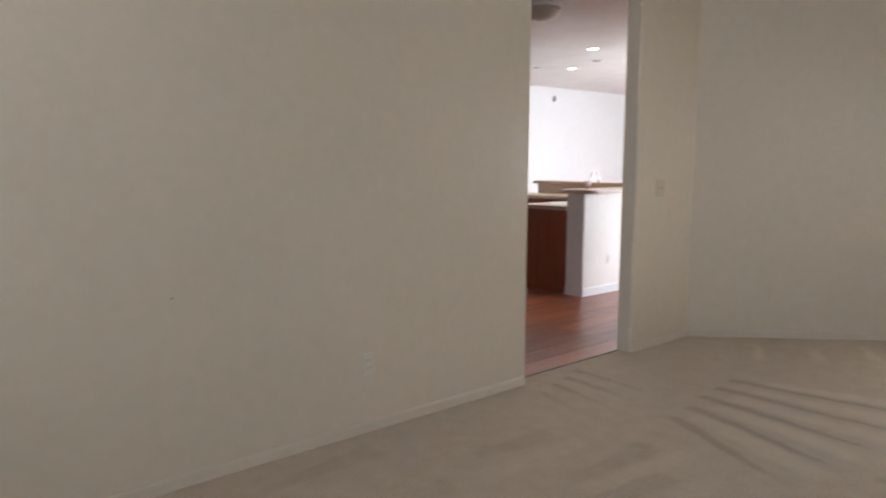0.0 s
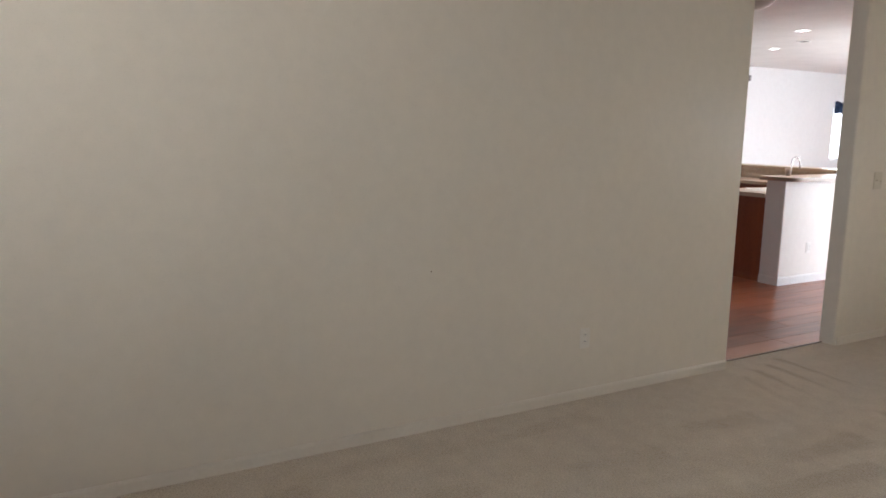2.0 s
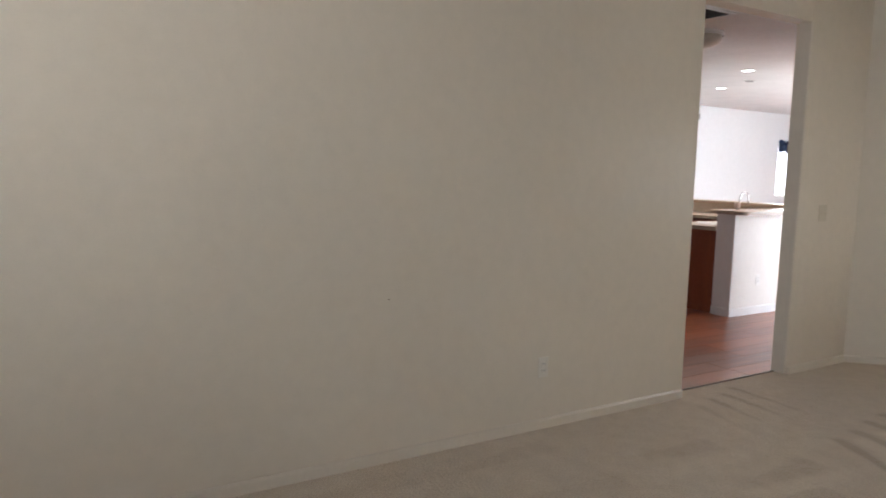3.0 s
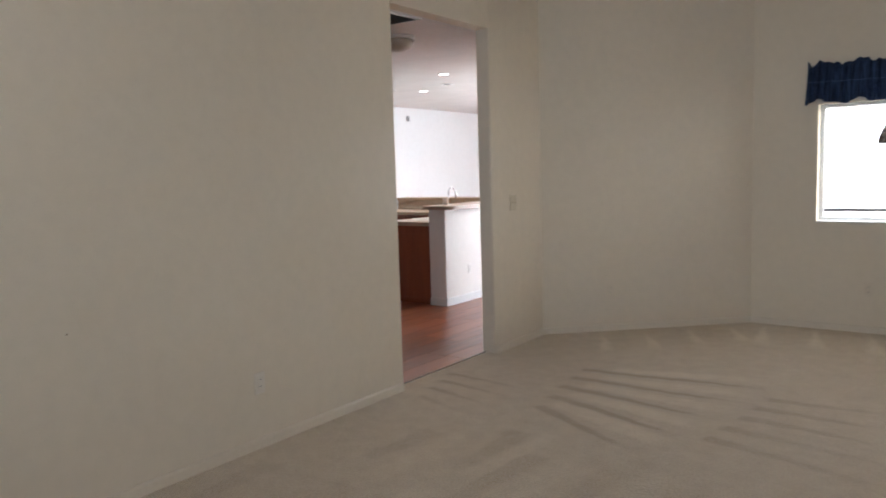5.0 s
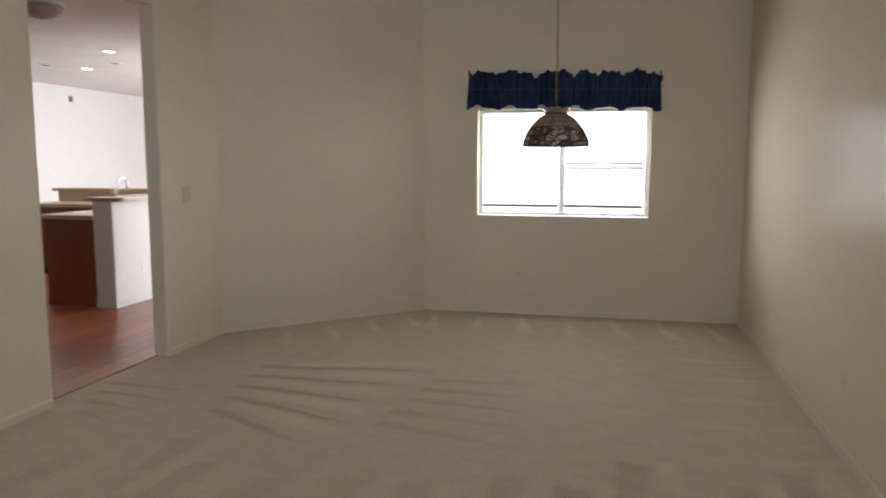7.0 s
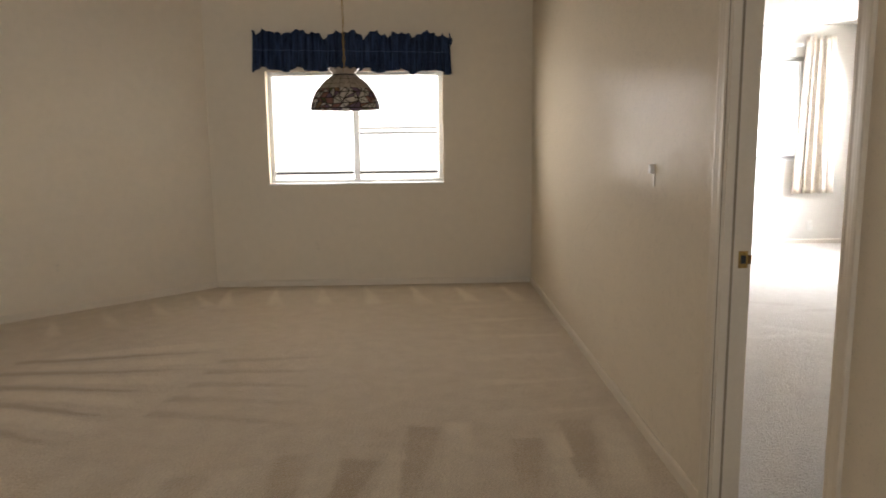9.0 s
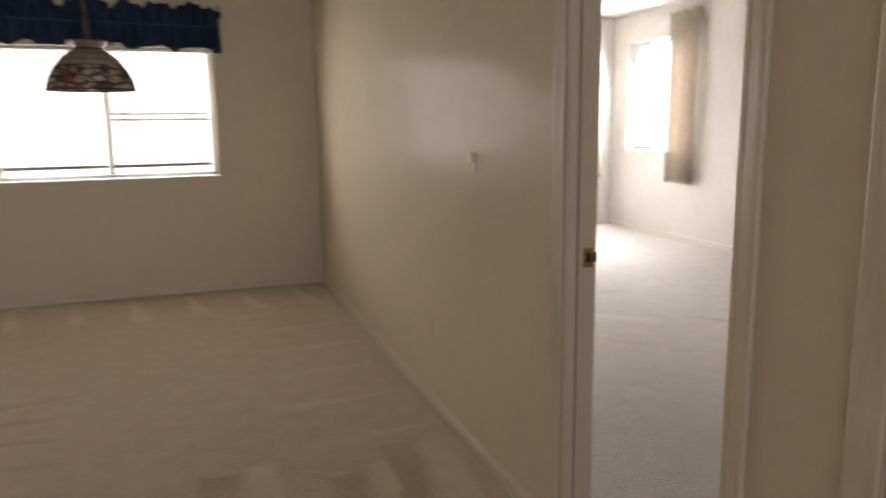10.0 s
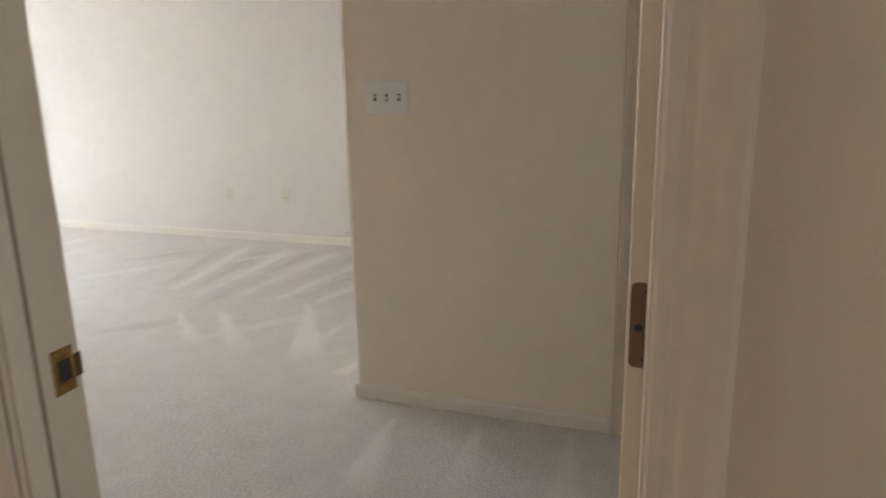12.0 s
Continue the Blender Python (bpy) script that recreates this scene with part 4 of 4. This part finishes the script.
bmesh.ops.transform(bm, matrix=pose(XA + 0.0005, -5.442, 0.809, 0, 90), verts=bm.verts)
tagged(new("nail_hole", mesh("nail_hole", bm, BARE)), "small dark nail hole in the cream wall", "wall damage")

# kitchen: half wall with a raised bar, counters, sink, ceiling lights
structure("threshold", cube((XA - 0.105, -3.272, -0.004), (XA - 0.088, -2.14, 0.006), 0.003, 2), DARK_WOOD, "dark wooden threshold strip between carpet and laminate", "threshold")
bm = prism(bmesh.new(), rounded([(-6.06, -0.665), (-5.845, -0.665), (-5.845, 1.80), (-8.42, 1.80), (-8.42, 1.62), (-6.06, 1.62)], {1: 0.012}), 0, 1.05)
structure("half_wall", bm, PAINT_BAR, "white drywall half wall that carries the breakfast bar", "half wall")
baseboard("baseboard", (-5.845, -0.665), (-5.845, 1.80), -1, PAINT_KITCHEN, 0.085, 0.013)
baseboard("baseboard", (-6.06, -0.665), (-5.833, -0.665), -1, PAINT_BAR, 0.085, 0.013)
bar = thing("breakfast_bar", pose(0, 0, 0), "beige laminate bar top with a brown edge on the half wall", "bar top")
part("top", prism(bmesh.new(), rounded([(-6.12, -0.71), (-5.72, -0.71), (-5.72, 1.92), (-8.46, 1.92), (-8.46, 1.56), (-6.12, 1.56)], {0: 0.03, 1: 0.09, 2: 0.05}), 1.052, 1.088), LAMINATE, bar)
part("edge_band", prism(bmesh.new(), rounded([(-6.126, -0.716), (-5.714, -0.716), (-5.714, 1.926), (-8.466, 1.926), (-8.466, 1.554), (-6.126, 1.554)], {0: 0.03, 1: 0.09, 2: 0.05}), 1.0505, 1.078), LAMINATE_EDGE, bar, "brown laminate edge band")
splash = structure("backsplash", cube((-8.42, 1.605, 0.912), (-6.075, 1.6195, 1.05)), LAMINATE, "beige laminate backsplash under the raised bar", "backsplash")


def base_cabinet(m, w, doors, label):
    """Local x across the front, the front at y = 0 facing -y, depth 0.58."""
    root = thing("base_cabinet", m, label, "cabinet", "kitchen base cabinets")
    part("body", cube((0.001, 0.02, 0.09), (w - 0.001, 0.58, 0.868)), CABINET, root)
    part("toe_kick", cube((0.004, 0.07, 0), (w - 0.004, 0.56, 0.0895)), DARK, root)
    dw = w / doors
    for i in range(doors):
        door = part("door", cube((i * dw + 0.004, 0.0, 0.11), ((i + 1) * dw - 0.004, 0.019, 0.68), 0.003, 1), CABINET, root)
        part("door_panel", cube((i * dw + 0.06, -0.004, 0.17), ((i + 1) * dw - 0.06, -0.0003, 0.62), 0.003, 1), CABINET, door)
        part("drawer_front", cube((i * dw + 0.004, 0.0, 0.70), ((i + 1) * dw - 0.004, 0.019, 0.855), 0.003, 1), CABINET, root)
    return root


for i in range(3):
    base_cabinet(pose(-6.655, 0.96 - i * 0.53, 0, 0, 0, -90), 0.53, 1, "cherry wood base cabinet behind the half wall")
for i in range(3):
    base_cabinet(pose(-8.40 + i * 0.58, 1.02, 0), 0.58, 1, "cherry wood base cabinet under the far counter")
panel = thing("end_panel", pose(0, 0, 0), "reddish cherry wood end panel of the kitchen cabinets", "cabinet panel")
part("panel", cube((-6.64, -0.648, 0.0), (-6.063, -0.632, 0.868), 0.002, 1), CABINET, panel)
part("skirting", cube((-6.64, -0.656, 0.0), (-6.063, -0.6485, 0.06), 0.002, 1), CABINET, panel)
counter = thing("kitchen_counter", pose(0, 0, 0), "beige laminate counter around the kitchen corner", "countertop")
part("top", prism(bmesh.new(), rounded([(-6.69, -0.675), (-6.062, -0.675), (-6.062, 1.60), (-8.44, 1.60), (-8.44, 0.98), (-6.69, 0.98)], {0: 0.02}), 0.87, 0.91), LAMINATE, counter)
part("front_edge", prism(bmesh.new(), rounded([(-6.697, -0.682), (-6.061, -0.682), (-6.061, -0.6755), (-6.6905, -0.6755), (-6.6905, 0.973), (-6.697, 0.973)], {0: 0.02}), 0.868, 0.905), LAMINATE, counter)

sink = thing("kitchen_sink", pose(-6.38, 0.55, 0.9105), "white drop-in sink with a rolled rim", "sink")
bm = bmesh.new()
for lo, hi in (((-0.26, -0.36), (0.26, -0.32)), ((-0.26, 0.32), (0.26, 0.36)), ((-0.26, -0.32), (-0.22, 0.32)), ((0.22, -0.32), (0.26, 0.32))):
    box(bm, (*lo, 0), (*hi, 0.012))
part("rim", bm, WHITE, sink)
faucet = thing("kitchen_faucet", pose(-6.42, 0.20, 0.925), "chrome gooseneck kitchen faucet", "faucet")
part("base", lathe(bmesh.new(), [(0.027, -0.0145), (0.027, 0.008), (0.017, 0.02), (0.016, 0.06), (0.012, 0.068)], 24), CHROME, faucet, smooth=True)
arc = [(0, 0, 0.06), (0, 0, 0.20)] + [(0, 0.075 - 0.075 * math.cos(a), 0.25 + 0.085 * math.sin(a)) for a in [math.pi * i / 12 for i in range(13)]] + [(0, 0.15, 0.2)]
part("spout", tube(bmesh.new(), arc, 0.0095, 12), CHROME, faucet, smooth=True)
part("lever", tube(bmesh.new(), [(0.015, 0, 0.045), (0.04, -0.005, 0.055), (0.08, -0.01, 0.085)], 0.006, 10), CHROME, faucet, smooth=True)
cup = thing("tumbler", pose(-6.0, -0.43, 1.0885), "pale pink plastic tumbler on the bar", "cup")
part("body", lathe(bmesh.new(), [(0.026, 0), (0.028, 0.004), (0.033, 0.082), (0.030, 0.082), (0.026, 0.01), (0.001, 0.008)], 24), material("pale_pink_plastic", (0.68, 0.56, 0.48), 0.4), cup, smooth=True)
for k, (x, y, r) in enumerate(((-6.36, -0.35, 12), (-6.30, -0.12, -20), (-6.52, -0.22, 35))):
    sheet = thing("paper_sheet", pose(x, y, 0.9115 + 0.0012 * k, 0, 0, r), "loose white paper sheet on the kitchen counter", "paper", "papers on the counter")
    part("sheet", cube((-0.108, -0.14, 0), (0.108, 0.14, 0.001)), PAPER, sheet)
plate("wall_outlet", pose(-5.845, -0.224, 0.36, 0, 0, 90), "white duplex outlet on the half wall", "outlet", PLATE_WHITE)
tagged(new("alarm_sensor", mesh("alarm_sensor", cube((-9.149, 2.775, 2.345), (-9.12, 2.825, 2.43), 0.006, 2), material("grey_plastic", (0.25, 0.24, 0.23), 0.5))), "small grey alarm sensor high on the wall", "sensor")


def can_light(x, y, lit):
    root = thing("recessed_light", pose(x, y, KITCHEN - 0.0005), "lit recessed ceiling can light" if lit else "unlit dark recessed ceiling can light", "ceiling light", "kitchen can lights")
    part("trim_ring", lathe(bmesh.new(), [(0.055, -0.001), (0.058, -0.008), (0.080, -0.006), (0.082, 0.0)], 36, cap=False), WHITE, root, smooth=True)
    part("lens", lathe(bmesh.new(), [(0.054, -0.004), (0.054, -0.0005)], 36), BULB if lit else DARK, root)


can_light(-6.23, -0.09, True)
can_light(-7.42, 1.06, True)
can_light(-6.76, 0.70, False)
can_light(-7.66, 0.65, False)
flush = thing("flush_ceiling_light", pose(-5.16, -2.17, KITCHEN), "frosted glass bowl ceiling light with a white pan", "ceiling light")
part("pan", lathe(bmesh.new(), [(0.135, -0.03), (0.142, -0.024), (0.142, -0.0005)], 40), WHITE, flush, smooth=True)
part("bowl", lathe(bmesh.new(), [(0.004, -0.125), (0.05, -0.12), (0.10, -0.098), (0.13, -0.065), (0.136, -0.031)], 40), FROST, flush, smooth=True)
for a in (15, 135, 255):
    bm = lathe(bmesh.new(), [(0.003, 0), (0.008, 0.002), (0.008, 0.01), (0.003, 0.014)], 12)
    bmesh.ops.transform(bm, matrix=pose(0.137 * math.cos(radians(a)), 0.137 * math.sin(radians(a)), -0.045, 0, 90, a), verts=bm.verts)
    part("thumbscrew", bm, CHROME, flush)
vent = thing("ceiling_vent", pose(-4.80, -2.80, KITCHEN - 0.0005), "dark return-air grille in a white frame on the ceiling", "vent")
for lo, hi in (((-0.22, -0.22), (0.22, -0.195)), ((-0.22, 0.195), (0.22, 0.22)), ((-0.22, -0.195), (-0.195, 0.195)), ((0.195, -0.195), (0.22, 0.195))):
    part("frame", cube((*lo, -0.012), (*hi, 0), 0.002, 1), WHITE, vent)
part("backing", cube((-0.195, -0.195, -0.002), (0.195, 0.195, -0.0005)), DARK, vent)
slat = mesh("grille_slat", cube((-0.194, -0.006, -0.001), (0.194, 0.006, 0.001)), material("grey_enamel", (0.14, 0.135, 0.13), 0.5))
for i in range(18):
    s = new("grille_slat", slat)
    s.parent = vent
    s.location = (0, -0.18 + i * 0.0212, -0.007)
    s.rotation_euler = (radians(40), 0, 0)
dark_valance = thing("window_valance", pose(-9.10, 5.775, 2.06, 0, 0, 90), "dark navy gathered valance over the far window", "curtain valance")
cloth("skirt", gathered(1.6, 0.17, 18, 0.03, 15, header=0.05, hem=0.012), NAVY, dark_valance)
part("curtain_rod", cube((-0.8, 0.002, -0.06), (0.8, 0.01, -0.04)), WHITE, dark_valance)

# outside
bm = bmesh.new()
vs = [bm.verts.new(p) for p in ((-600, -600, -0.25), (600, -600, -0.25), (600, 600, -0.25), (-600, 600, -0.25))]
bm.faces.new(vs)
structure("ground", bm, GROUND, "dry pale ground outside the house", "ground")
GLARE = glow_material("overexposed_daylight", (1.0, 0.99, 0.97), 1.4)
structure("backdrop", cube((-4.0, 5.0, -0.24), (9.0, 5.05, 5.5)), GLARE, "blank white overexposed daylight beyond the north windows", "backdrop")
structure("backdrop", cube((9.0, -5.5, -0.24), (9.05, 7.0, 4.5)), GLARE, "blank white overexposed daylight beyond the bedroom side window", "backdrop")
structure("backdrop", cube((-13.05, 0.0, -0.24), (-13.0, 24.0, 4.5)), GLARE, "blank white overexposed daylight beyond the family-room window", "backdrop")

# laminate boards of the kitchen floor
board_w, board_l = 0.193, 1.38
bm = cube((0.0004, 0.0006, -0.012), (board_w - 0.0004, board_l - 0.0006, 0.0), 0.0012, 1)
board = mesh("plank", bm, PLANK)
kitchen_floor = tagged(new("floor_kitchen", mesh("floor_kitchen", cube((-9.2, -6.55, -0.03), (XA - 0.097, 8.05, -0.013)), DARK_WOOD)), "reddish cherry laminate board floor", "floor", kind="structure")
rnd = random.Random(2)
x = XA - 0.104 - board_w
while x > -9.15:
    y, share = -6.49, rnd.uniform(0.25, 1.0)
    while y < 7.9:
        share = min(share, (7.99 - y) / board_l)
        b = new("plank", board)
        b.parent = kitchen_floor
        b.location = (x, y, -0.001)
        b.scale = (1, share, 1)
        y += board_l * share
        share = 1.0
    x -= board_w
